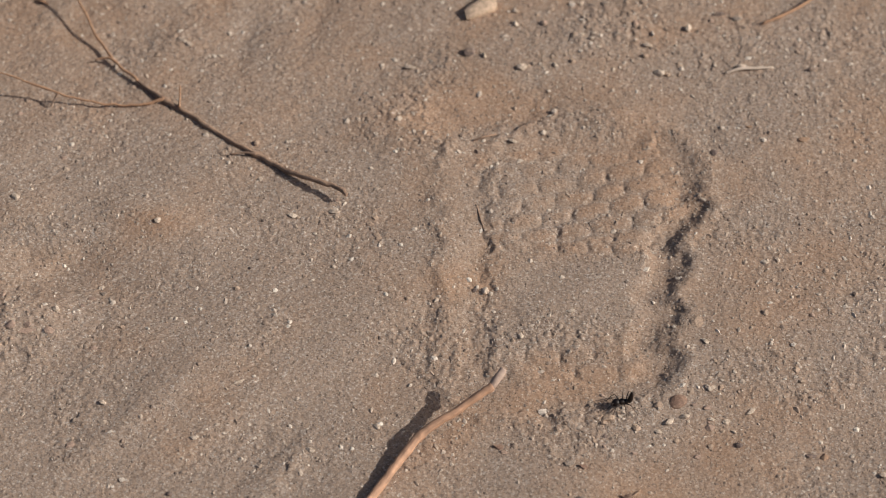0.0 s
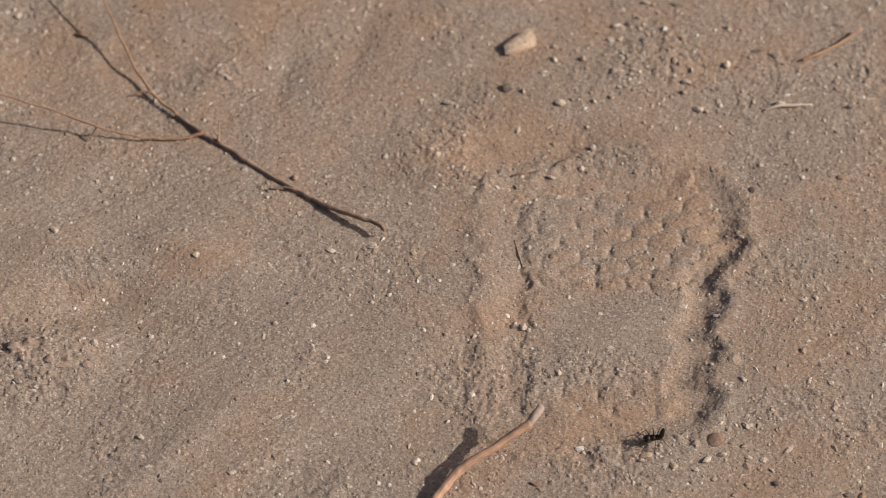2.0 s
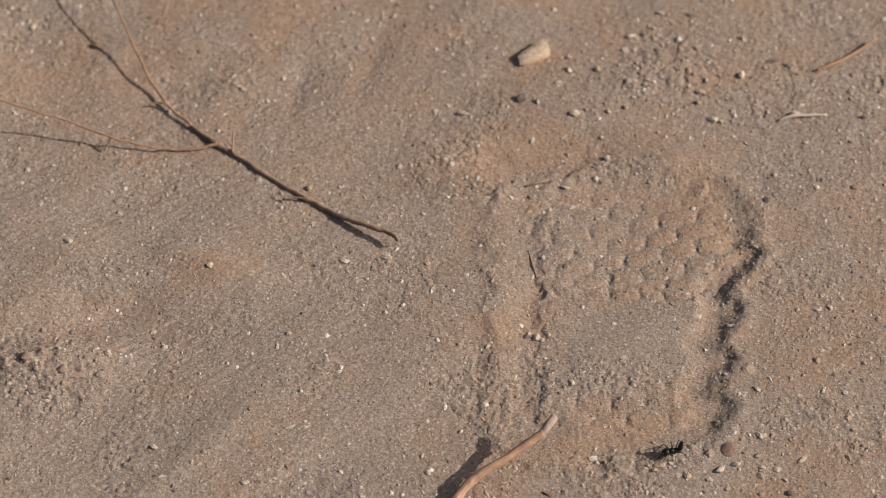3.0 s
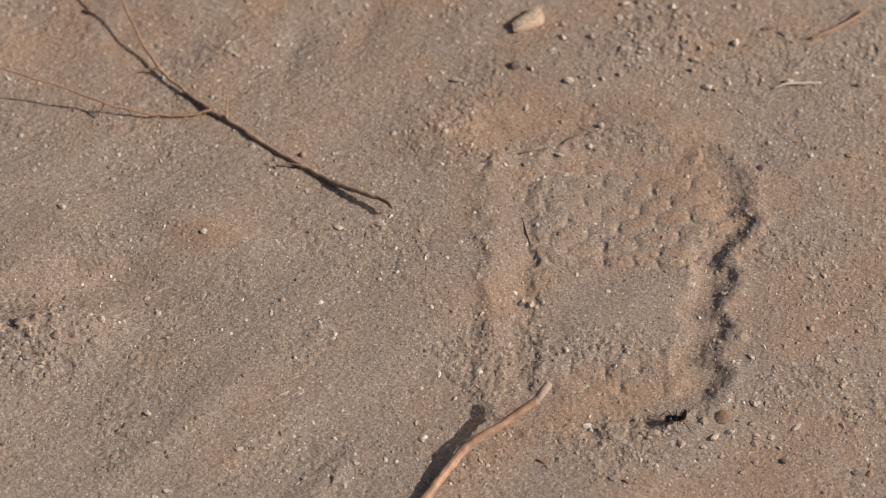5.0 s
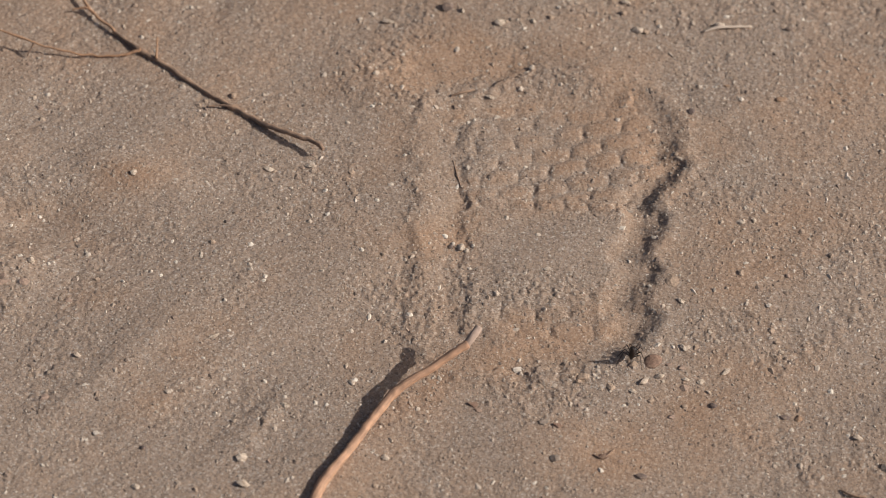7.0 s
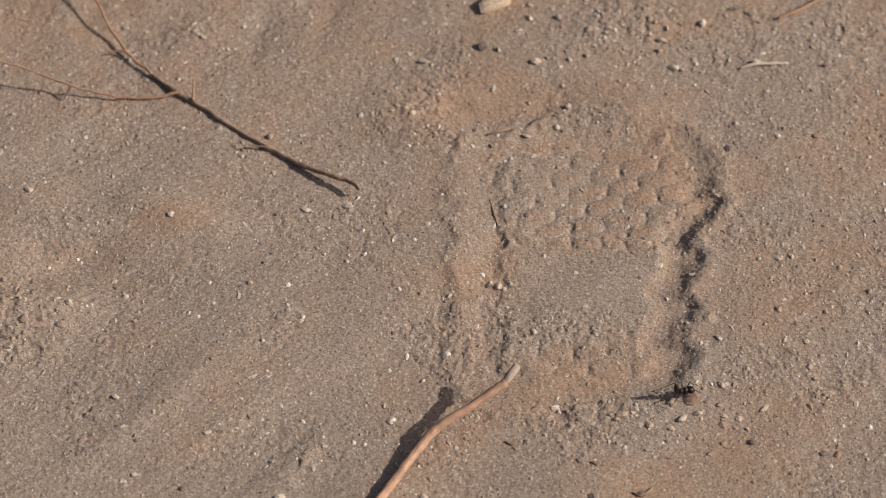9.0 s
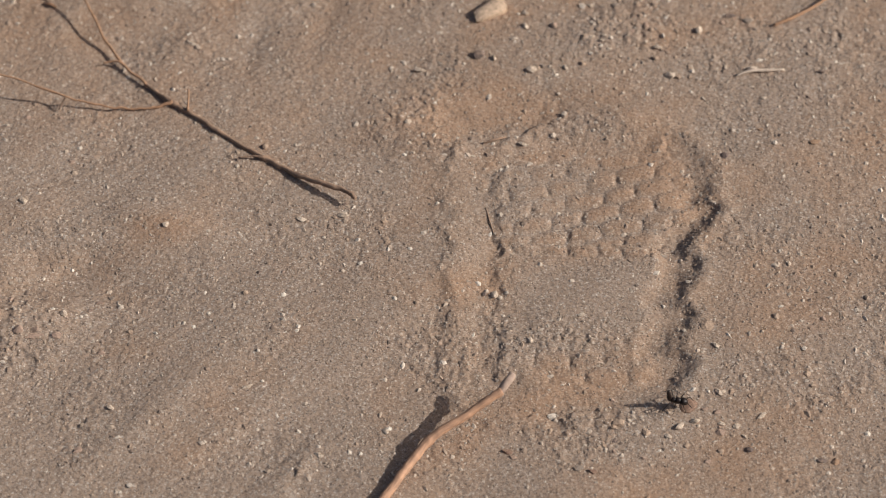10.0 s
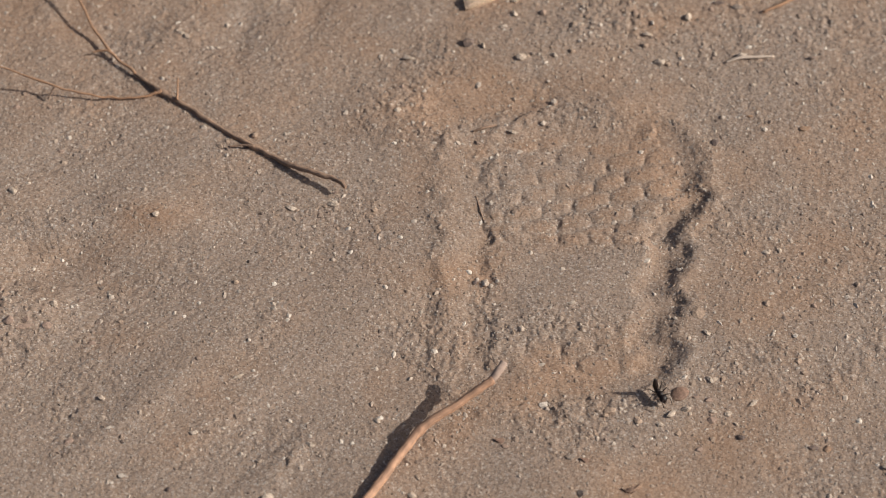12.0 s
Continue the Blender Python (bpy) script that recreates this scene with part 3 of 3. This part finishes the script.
def print_pebbles():
    pebble((0.1034, 0.0229), 1.5, 1.7, "white")
    pebble((0.0587, -0.1079), 2.7, 1.7, "white", turn=-5)
    pebble((0.0834, -0.1124), 3.6, 2.8, "tan", turn=30, sunk=0.42)
    pebble((0.0371, -0.0454), 2.3, 2.4, "pale", turn=-30)
    pebble((0.0329, -0.0454), 1.2, 1.3, "dark")
    pebble((0.0393, -0.0478), 1.3, 1.4, "pale")
    pebble((0.0720, -0.0571), 1.9, 1.4, "pale")
    pebble((0.0510, -0.0699), 1.7, 1.7, "pale", turn=-20)
    pebble((0.1350, 0.0267), 2.0, 2.2, "dark")
    pebble((0.1733, 0.0342), 2.6, 1.8, "orange")
    pebble((0.1501, 0.0412), 2.0, 0.9, "orange")
    pebble((0.1563, 0.0333), 1.2, 1.3, "white")
    pebble((0.0503, 0.0339), 2.4, 1.4, "pale")


def ant_side_pebbles():
    pebble((0.1121, -0.1043), 4.2, 3.2, "brown", turn=22, high=0.36, angular=False, sunk=0.46)
    pebble((0.1091, -0.1136), 3.0, 1.5, "pale", turn=38, high=0.6, sunk=0.3)
    pebble((0.1148, -0.1112), 2.8, 1.4, "pale", turn=18, high=0.6, sunk=0.3)
    pebble((0.1044, -0.1062), 2.2, 2.2, "tan", turn=10, sunk=0.45)
    pebble((0.1043, -0.1188), 1.8, 1.6, "pale")
    pebble((0.1239, -0.1068), 1.8, 1.8, "pink")
    pebble((0.1244, -0.1160), 2.3, 2.2, "pink", sunk=0.5)
    pebble((0.1263, -0.0973), 2.0, 1.6, "pale", turn=35)
    pebble((0.0828, -0.1207), 1.2, 1.4, "dark", sunk=0.6)
    pebble((0.1188, -0.1303), 1.6, 1.6, "pink", sunk=0.5)
    pebble((0.0735, -0.1357), 2.4, 1.6, "brown", turn=-10)
    pebble((0.0689, -0.1337), 2.8, 2.2, "grey")
    pebble((0.0955, -0.1165), 2.2, 2.0, "tan", sunk=0.4)
    pebble((0.0690, -0.1075), 2.6, 1.6, "tan", sunk=0.55)
    pebble((0.1213, -0.0638), 4.0, 3.2, "tan", sunk=0.62)
    pebble((0.1253, -0.0739), 1.8, 1.8, "pale")
    pebble((0.1254, -0.1124), 2.0, 1.7, "pale", sunk=0.5)
    pebble((0.1314, -0.1135), 1.9, 1.8, "pale", sunk=0.5)
    pebble((0.1502, -0.0595), 1.7, 1.8, "tan")
    pebble((0.1607, -0.0888), 1.7, 1.9, "tan")
    pebble((0.1605, -0.0760), 1.4, 1.2, "white")
    pebble((0.1418, -0.1085), 2.8, 1.3, "pale", turn=38)
    pebble((0.1520, -0.0315), 2.5, 1.4, "pale")
    pebble((0.1252, -0.0973), 2.0, 2.2, "pale")
    

def near_pebbles():
    pebble((-0.1282, -0.1234), 2.0, 1.3, "pink", turn=20)
    pebble((0.1360, -0.1252), 1.7, 2.0, "dark")
    pebble((0.1636, -0.1302), 2.2, 1.3, "dark")
    pebble((0.1687, -0.1310), 2.2, 2.0, "orange")
    pebble((0.1918, -0.1410), 2.4, 2.0, "pale")
    pebble((0.2006, -0.1552), 2.2, 3.2, "grey")
    pebble((0.1055, -0.1594), 2.4, 1.7, "dark")
    pebble((0.0909, -0.1509), 2.6, 1.8, "brown")
    pebble((-0.0483, -0.1650), 3.0, 2.6, "pale")
    pebble((-0.0495, -0.1519), 2.8, 2.8, "pale")
    pebble((-0.0904, -0.1653), 2.4, 1.8, "pale")
    pebble((-0.0334, -0.1262), 2.2, 1.8, "pale")
    pebble((0.0063, -0.1518), 2.0, 2.2, "pale")
    pebble((0.0717, -0.1516), 2.6, 2.2, "grey")
    pebble((0.0405, -0.1251), 2.8, 1.8, "brown")
    pebble((-0.1279, -0.1223), 1.9, 1.0, "pink", turn=25)
    pebble((-0.1070, -0.1396), 1.5, 1.3, "white")
    pebble((-0.0880, -0.1465), 1.4, 1.6, "dark")


def build_tan_stone():
    """The long angular tan stone chip at the far edge."""
    bm = bmesh.new()
    bmesh.ops.create_cube(bm, size=2.0)
    bmesh.ops.bevel(bm, geom=bm.edges[:], offset=0.13, segments=2, affect="EDGES")
    bmesh.ops.subdivide_edges(bm, edges=bm.edges[:], cuts=2, use_grid_fill=True)
    for v in bm.verts:
        v.co.y *= 1 + 0.18 * v.co.x
        v.co += Vector((0.16 * v.co.y, 0, 0)) + 0.07 * noise.noise_vector(v.co * 1.4)
    for f in bm.faces:
        f.smooth = True
    me = bpy.data.meshes.new("stone_chip")
    bm.to_mesh(me)
    bm.free()
    me.materials.append(STONE["buff"])
    ob = new("stone_chip", me)
    x, y = (0.0379, 0.1095)
    ob.matrix_world = pose(x, y, ground_z(x, y) + 0.0010, 6, -3, 33)
    ob.scale = (0.0076, 0.0034, 0.0019)
    tagged(ob, "long angular tan stone chip lying on the sand", "stone")


# ---- twigs, stick and straws ----
def spline(points, count):
    """Points spread evenly over a smooth line through (x, y, z, radius)."""
    p = np.array(points, float)
    p = np.vstack([2 * p[0] - p[1], p, 2 * p[-1] - p[-2]])
    seg = len(p) - 3
    out = []
    for k in np.linspace(0, seg - 1e-6, count):
        i, f = int(k), k - int(k)
        a, b, c, d = p[i:i + 4]
        out.append(0.5 * (2 * b + (c - a) * f + (2 * a - 5 * b + 4 * c - d) * f * f + (3 * b - a - 3 * c + d) * f ** 3))
    return np.array(out)


def tube_into(bm, points, count, sides=10, rough=0.12, knots=(), seed=0, flat=1.0, bent=0.0):
    """A tapering, slightly knobbly stem into bm, with u along it and v round it in metres."""
    uv = bm.loops.layers.uv.verify()
    line = spline(points, count)
    rings, run = [], 0.0
    up = Vector((0.13, 0.31, 0.94))
    for i, (x, y, z, r) in enumerate(line):
        c = Vector((x, y, z)) + bent * Vector((noise.noise(Vector((i * 0.22, seed, 0))), noise.noise(Vector((i * 0.22, seed, 7))), 0.3 * noise.noise(Vector((i * 0.3, seed, 3)))))
        way = Vector(line[min(i + 1, count - 1)][:3]) - Vector(line[max(i - 1, 0)][:3])
        way.normalize()
        side = way.cross(up).normalized()
        top = side.cross(way)
        if i:
            run += (c - Vector(line[i - 1][:3])).length
        swell = 1 + sum(h * math.exp(-((i / (count - 1) - at) * count / w) ** 2) for at, h, w in knots)
        ring = []
        for k in range(sides):
            a = 2 * math.pi * k / sides
            n = noise.noise(Vector((run * 260, math.cos(a) * 1.3 + seed, math.sin(a) * 1.3)))
            rr = r * swell * (1 + rough * n)
            ring.append((bm.verts.new(c + side * math.cos(a) * rr + top * math.sin(a) * rr * flat), run, k * r * 2 * math.pi / sides))
        rings.append(ring)
    for one, two in zip(rings, rings[1:]):
        for k in range(sides):
            corners = (one[k], one[(k + 1) % sides], two[(k + 1) % sides], two[k])
            f = bm.faces.new([q[0] for q in corners])
            f.smooth = True
            for loop, q, kk in zip(f.loops, corners, (k, k + 1, k + 1, k)):
                loop[uv].uv = (q[1], kk * 0.0005)
    for ring, flip in ((rings[0], False), (rings[-1], True)):
        f = bm.faces.new([q[0] for q in (ring[::-1] if not flip else ring)])
        for loop in f.loops:
            loop[uv].uv = (loop.vert.co.x, loop.vert.co.y)
    bmesh.ops.recalc_face_normals(bm, faces=bm.faces[:])


def part(name, bm, mat, parent, label=""):
    me = bpy.data.meshes.new(name)
    bm.to_mesh(me)
    bm.free()
    me.materials.append(mat)
    ob = new(name, me)
    ob.parent = parent
    return tagged(ob, label) if label else ob


def laid(points, lift=0.0):
    """Points (x, y, clearance), radius: set on the ground below them."""
    return [(x, y, ground_z(x, y) + z + lift, r) for (x, y, z), r in points]


def stem(name, points, count, mat, parent, label="", **how):
    bm = bmesh.new()
    tube_into(bm, laid(points), count, **how)
    return part(name, bm, mat, parent, label)


def build_twig():
    twig = tagged(new("twig"), "thin forked dry brown twig lying on the sand", "twig")
    stem("stem", [((-0.1098, 0.0700, 0.0012), 0.00071), ((-0.0987, 0.0594, 0.0008), 0.00094), ((-0.0893, 0.0526, 0.0005), 0.00106), ((-0.0794, 0.0440, 0.0004), 0.00088), ((-0.0672, 0.0339, 0.0004), 0.00094),
                  ((-0.0575, 0.0274, 0.0006), 0.00106), ((-0.0454, 0.0181, 0.0012), 0.00112), ((-0.0339, 0.0110, 0.0034), 0.00112), ((-0.0254, 0.0066, 0.0046), 0.00106), ((-0.0192, 0.0020, 0.0046), 0.00083)],
         90, BARK, twig, rough=0.35, bent=0.0009, knots=((0.12, 0.5, 3), (0.33, 0.3, 3), (0.55, 0.4, 2), (0.95, 0.25, 3)), seed=1)
    stem("branch", [((-0.1582, 0.1672, 0.0185), 0.0004), ((-0.1525, 0.1513, 0.0155), 0.0004), ((-0.1479, 0.1384, 0.0125), 0.00042), ((-0.1414, 0.1242, 0.0095), 0.00045), ((-0.1331, 0.1045, 0.0060), 0.0005), ((-0.1252, 0.0900, 0.0030), 0.00058), ((-0.1184, 0.0797, 0.0020), 0.0006), ((-0.1093, 0.0693, 0.0016), 0.0006)],
         60, TENDRIL, twig, "slender orange-brown branch", rough=0.2, sides=8, seed=2, bent=0.0009)
    stem("branch", [((-0.0977, 0.0588, 0.0018), 0.0009), ((-0.1044, 0.0564, 0.0012), 0.0006), ((-0.1164, 0.0557, 0.0009), 0.00048), ((-0.1283, 0.0565, 0.0026), 0.00045), ((-0.1427, 0.0595, 0.0050), 0.00042), ((-0.1620, 0.0651, 0.0095), 0.0004),
                    ((-0.1848, 0.0706, 0.0145), 0.00036), ((-0.2031, 0.0772, 0.0170), 0.0003)],
         80, TENDRIL, twig, "slender orange-brown branch", rough=0.2, sides=8, seed=3, bent=0.0008, knots=((0.62, 0.5, 2),))
    stem("spur", [((-0.0579, 0.0269, 0.0016), 0.0006), ((-0.0627, 0.0276, 0.0018), 0.00045), ((-0.0689, 0.0272, 0.0012), 0.0003)], 14, BARK, twig, sides=7, seed=4)
    stem("spur", [((-0.0910, 0.0532, 0.0020), 0.0006), ((-0.0909, 0.0580, 0.0034), 0.00045), ((-0.0908, 0.0625, 0.0055), 0.0003)], 14, TENDRIL, twig, sides=7, seed=5)
    stem("spur", [((-0.1182, 0.0797, 0.0020), 0.0006), ((-0.1224, 0.0824, 0.0030), 0.0005), ((-0.1282, 0.0819, 0.0022), 0.00035)], 14, TENDRIL, twig, sides=7, seed=6)
    stem("spur", [((-0.1427, 0.0588, 0.0050), 0.0004), ((-0.1437, 0.0582, 0.0035), 0.0004), ((-0.1457, 0.0553, 0.0010), 0.0003)], 10, BARK, twig, sides=6, seed=8)


def build_stick():
    stick = tagged(new("stick"), "peeled orange-brown stick propped over the sand", "stick")
    stem("shaft", [((-0.0296, -0.1954, 0.0012), 0.0022), ((-0.0251, -0.1831, 0.0012), 0.0022), ((-0.0203, -0.1700, 0.0013), 0.0021), ((-0.0163, -0.1616, 0.0015), 0.0019), ((-0.0073, -0.1485, 0.0020), 0.0018), ((0.0012, -0.1345, 0.0030), 0.0018),
                   ((0.0084, -0.1242, 0.0048), 0.0018), ((0.0138, -0.1200, 0.0066), 0.0018), ((0.0245, -0.1138, 0.0096), 0.0016), ((0.0335, -0.1083, 0.0120), 0.0017), ((0.0384, -0.1053, 0.0133), 0.0017)],
         96, PEELED, stick, rough=0.18, sides=14, bent=0.0003, knots=((0.62, 0.18, 3), (0.30, 0.12, 4)), seed=11)
    stem("broken_end", [((0.0370, -0.1061, 0.0132), 0.0015), ((0.0390, -0.1040, 0.0138), 0.0018), ((0.0413, -0.1010, 0.0144), 0.0018), ((0.0431, -0.0984, 0.0150), 0.0014)],
         16, CUT_WOOD, stick, "pale pinkish broken end", rough=0.3, sides=10, seed=12, flat=0.75)


def build_straws():
    def straw(points, mat, label, count=24, **how):
        ob = tagged(new("straw"), label, "straw", group="dry plant bits")
        stem("stalk", points, count, mat, ob, **how)
    straw([((0.1602, 0.1000, 0.0008), 0.0006), ((0.1695, 0.1046, 0.0016), 0.00072), ((0.1785, 0.1108, 0.0022), 0.00066), ((0.1875, 0.1181, 0.0030), 0.0005)], TENDRIL, "thin orange dry stalk on the sand", sides=7, seed=21)
    straw([((0.1662, 0.1026, 0.0009), 0.0004), ((0.1688, 0.1043, 0.0012), 0.0006), ((0.1714, 0.1075, 0.0010), 0.0004)], TENDRIL, "short broken orange stalk on the sand", count=14, sides=7, seed=28)
    straw([((-0.1560, 0.1185, 0.0006), 0.0005), ((-0.1530, 0.1172, 0.0011), 0.0008), ((-0.1503, 0.1160, 0.0006), 0.0004)], TENDRIL, "short orange plant scrap on the sand", count=12, sides=7, seed=29, flat=0.6)
    straw([((0.1472, 0.0748, 0.0010), 0.0006), ((0.1490, 0.0750, 0.0014), 0.0010), ((0.1512, 0.0749, 0.0010), 0.0007)], STRAW, "short broken pale straw on the sand", count=10, sides=7, seed=30, flat=0.6)
    straw([((0.1423, 0.0715, 0.0006), 0.0006), ((0.1487, 0.0736, 0.0010), 0.0010), ((0.1553, 0.0741, 0.0008), 0.0009), ((0.1631, 0.0748, 0.0006), 0.0006)], STRAW, "pale dry straw lying on the sand", sides=7, seed=22, flat=0.6)
    straw([((0.1829, -0.1659, 0.0005), 0.0004), ((0.1862, -0.1685, 0.0009), 0.0005), ((0.1923, -0.1695, 0.0005), 0.0004)], BARK, "short dark curled twig on the sand", sides=7, seed=23)
    straw([((0.0874, -0.1498, 0.0003), 0.0004), ((0.0908, -0.1513, 0.0006), 0.0005), ((0.0954, -0.1476, 0.0007), 0.0003)], BARK, "short brown curled twig on the sand", sides=7, seed=24)
    straw([((0.0336, 0.0340, 0.0006), 0.0004), ((0.0377, 0.0353, 0.0010), 0.0006), ((0.0434, 0.0376, 0.0008), 0.0004)], BARK, "short dark twig in the sole print", sides=7, seed=26)
    straw([((0.0341, 0.0001, 0.0002), 0.0002), ((0.0356, -0.0066, 0.0003), 0.0003), ((0.0371, -0.0132, 0.0001), 0.0002)], BARK, "short dark twig in the sole print", sides=6, seed=27)


# ---- the ant ----
BODY = 0.00086  # the ant's unit of length


def blob(bm, centre, radii, pitch=0.0, seed=0, rings=0.0):
    """An egg-shaped body segment into bm, in body units; rings: grooves across its length."""
    made = bmesh.ops.create_uvsphere(bm, u_segments=18, v_segments=14, radius=1.0)["verts"]
    turn = Matrix.Rotation(radians(90), 3, "Y")
    tilt = Matrix.Rotation(radians(-pitch), 3, "Y")
    for v in made:
        p = turn @ v.co
        groove = 1 - rings * max(0.0, math.sin(p.x * 7.5)) ** 8
        taper = 1 - 0.12 * p.x
        p = Vector((p.x * radii[0], p.y * radii[1] * groove * taper, p.z * radii[2] * groove * taper))
        v.co = (Vector(centre) + tilt @ p) * BODY
    for f in bm.faces:
        f.smooth = True


def rod(bm, points, sides=7):
    """A jointed limb into bm through (x, y, z, radius) in body units."""
    pts = [(Vector(p[:3]) * BODY, p[3] * BODY) for p in points]
    rings = []
    for i, (c, r) in enumerate(pts):
        way = (pts[min(i + 1, len(pts) - 1)][0] - pts[max(i - 1, 0)][0]).normalized()
        side = way.cross(Vector((0.2, 0.1, 1))).normalized()
        top = side.cross(way)
        rings.append([bm.verts.new(c + (side * math.cos(2 * math.pi * k / sides) + top * math.sin(2 * math.pi * k / sides)) * r) for k in range(sides)])
    for one, two in zip(rings, rings[1:]):
        for k in range(sides):
            bm.faces.new((one[k], one[(k + 1) % sides], two[(k + 1) % sides], two[k])).smooth = True
    bm.faces.new(rings[0][::-1])
    bm.faces.new(rings[-1])


def build_ant():
    ant = tagged(new("ant"), "black long-legged ant with raised abdomen on sand", "ant")
    bm = bmesh.new()
    blob(bm, (0.3, 0, 3.0), (1.7, 1.5, 1.65), 8)
    blob(bm, (-1.7, 0, 2.9), (1.6, 1.3, 1.5), -6)
    blob(bm, (-0.7, 0, 2.7), (1.5, 1.3, 1.4))
    part("thorax", bm, BLACK_SHELL, ant)
    bm = bmesh.new()
    blob(bm, (-3.2, 0, 3.0), (0.7, 0.5, 0.9))
    part("petiole", bm, BLACK_SHELL, ant)
    bm = bmesh.new()
    blob(bm, (-4.0, 0, 5.6), (3.9, 1.3, 1.2), 98, rings=0.08)
    part("gaster", bm, BLACK_SHELL, ant, "glossy black abdomen held upright")
    bm = bmesh.new()
    blob(bm, (3.0, 0, 2.7), (2.0, 1.9, 1.6), -25)
    head = part("head", bm, BLACK_SHELL, ant)
    for s in (-1, 1):
        bm = bmesh.new()
        blob(bm, (3.0, s * 1.5, 3.4), (0.35, 0.16, 0.35))
        part("eye", bm, BLACK_SHELL, head)
        bm = bmesh.new()
        rod(bm, [(3.9, s * 0.4, 2.0, 0.32), (4.6, s * 0.5, 1.5, 0.22), (5.0, s * 0.05, 1.2, 0.08)])
        part("mandible", bm, LEG_SHELL, head)
        bm = bmesh.new()
        rod(bm, [(3.6, s * 0.5, 3.1, 0.18), (4.7, s * 1.6, 4.2, 0.19), (5.3, s * 2.1, 3.9, 0.19), (6.4, s * 2.3, 2.4, 0.2), (7.1, s * 2.2, 1.3, 0.14)])
        part("antenna", bm, LEG_SHELL, head)
    legs = []
    for hip, knee, foot in (((0.8, 0.7, 2.4), (3.0, 3.3, 4.8), (5.4, 5.2, 0.0)), ((-0.5, 0.7, 2.2), (-0.6, 3.8, 5.0), (-0.9, 6.6, 0.0)), ((-1.7, 0.7, 2.2), (-3.6, 3.8, 5.2), (-7.4, 6.2, 0.0))):
        for s in (-1, 1):
            bm = bmesh.new()
            h, k, f = (Vector((q[0], s * q[1], q[2])) - Vector((hip[0], s * hip[1], hip[2])) for q in (hip, knee, foot))
            heel = k.lerp(f, 0.72)
            mid = heel.lerp(f, 0.55) + Vector((0, 0, -0.1))
            rod(bm, [(*h, 0.38), (*h.lerp(k, 0.12), 0.25), (*h.lerp(k, 0.5), 0.28), (*h.lerp(k, 0.95), 0.18), (*k, 0.19), (*k.lerp(heel, 0.1), 0.14), (*k.lerp(heel, 0.6), 0.16),
                     (*heel, 0.12), (*mid, 0.10), (*f, 0.08)])
            leg = part("leg", bm, LEG_SHELL, ant)
            leg.location = Vector((hip[0], s * hip[1], hip[2])) * BODY
            legs.append((leg, s))
    return ant, legs


build_ground()
scatter("sand_grains", 78000, OCTA, 0.00022, 0.00055, 2.2, GRAINS, 1, "loose coarse sand grains of mixed brown tones", crumbly=0.3, sunk=0.54)
scatter("gravel", 27000, ICO, 0.00038, 0.00115, 2.6, GRIT, 2, "scattered fine buff and brown gravel", crumbly=0.7, sunk=0.75)
scatter("gravel", 3000, ICO, 0.0006, 0.0015, 2.0, CHIPS, 3, "scattered small pale stone chips", crumbly=0.85, sunk=0.62)
build_pebbles()
build_tan_stone()
build_twig()
build_stick()
build_straws()
ANT, LEGS = build_ant()

def ant_row(t, place, turn, dip=0, rise=0.0):
    """A row for the ant from the place below its raised abdomen, its heading and nose-down dip in degrees, its rise over the sand in body units."""
    x, y = place[0] + 0.0036 * math.cos(radians(turn)), place[1] + 0.0036 * math.sin(radians(turn))
    return t, pose(x, y, ground_z(x, y) + 0.0004 + rise * BODY, 0, dip, turn)


def motions():
    rows = [
        ant_row(0.0, (0.0936, -0.1058), 186),
        ant_row(0.4, (0.0898, -0.1058), 184),
        ant_row(0.8, (0.0882, -0.1055), 184),
        ant_row(1.4, (0.0884, -0.1055), 182),
        ant_row(1.6, (0.0904, -0.1055), 186),
        ant_row(2.0, (0.0911, -0.1050), 186),
        ant_row(2.2, (0.0938, -0.1052), 180),
        ant_row(2.4, (0.0929, -0.1052), 188),
        ant_row(3.0, (0.0931, -0.1066), 190),
        ant_row(3.2, (0.0931, -0.1069), 190),
        ant_row(4.8, (0.0969, -0.1075), 182),
        ant_row(5.2, (0.0966, -0.1072), 180),
        ant_row(5.8, (0.0969, -0.1075), 178),
        ant_row(6.0, (0.0967, -0.1069), 172),
        ant_row(6.1, (0.0999, -0.1064), 120, 8, 0),
        ant_row(6.2, (0.1034, -0.1075), 80, 16, 0),
        ant_row(6.6, (0.1025, -0.1066), 82, 16, 0),
        ant_row(7.0, (0.1034, -0.1066), 78, 16, 0),
        ant_row(7.2, (0.1034, -0.1066), 66, 16, 0),
        ant_row(7.4, (0.1041, -0.1064), 40, 8, 0),
        ant_row(7.6, (0.1057, -0.1046), 22, 0, 1.2),
        ant_row(9.3, (0.1062, -0.1043), 12, 0, 1.2),
        ant_row(9.7, (0.1059, -0.1046), 8, 0, 1.2),
        ant_row(10.1, (0.1044, -0.1037), -16, 0, 0.8),
        ant_row(10.5, (0.1048, -0.1037), -28, 0, 0.5),
        ant_row(10.9, (0.1046, -0.1037), -28, 0, 0.5),
        ant_row(11.1, (0.1033, -0.1037), -60, 0, 0.5),
        ant_row(11.6, (0.1028, -0.1037), -60, 0, 0.5),
        ant_row(12.0, (0.1026, -0.1037), -60, 0, 0.5),
    ]
    walk(ANT, rows)
    for i, (leg, s) in enumerate(LEGS):
        place = leg.location.copy()
        swing = []
        for k, (t, _) in enumerate(rows):
            a = 5.0 * math.sin(2.3 * i + 1.9 * k)
            swing.append((t, pose(*place, 0.6 * a * s, 0, a)))
        walk(leg, swing)


motions()
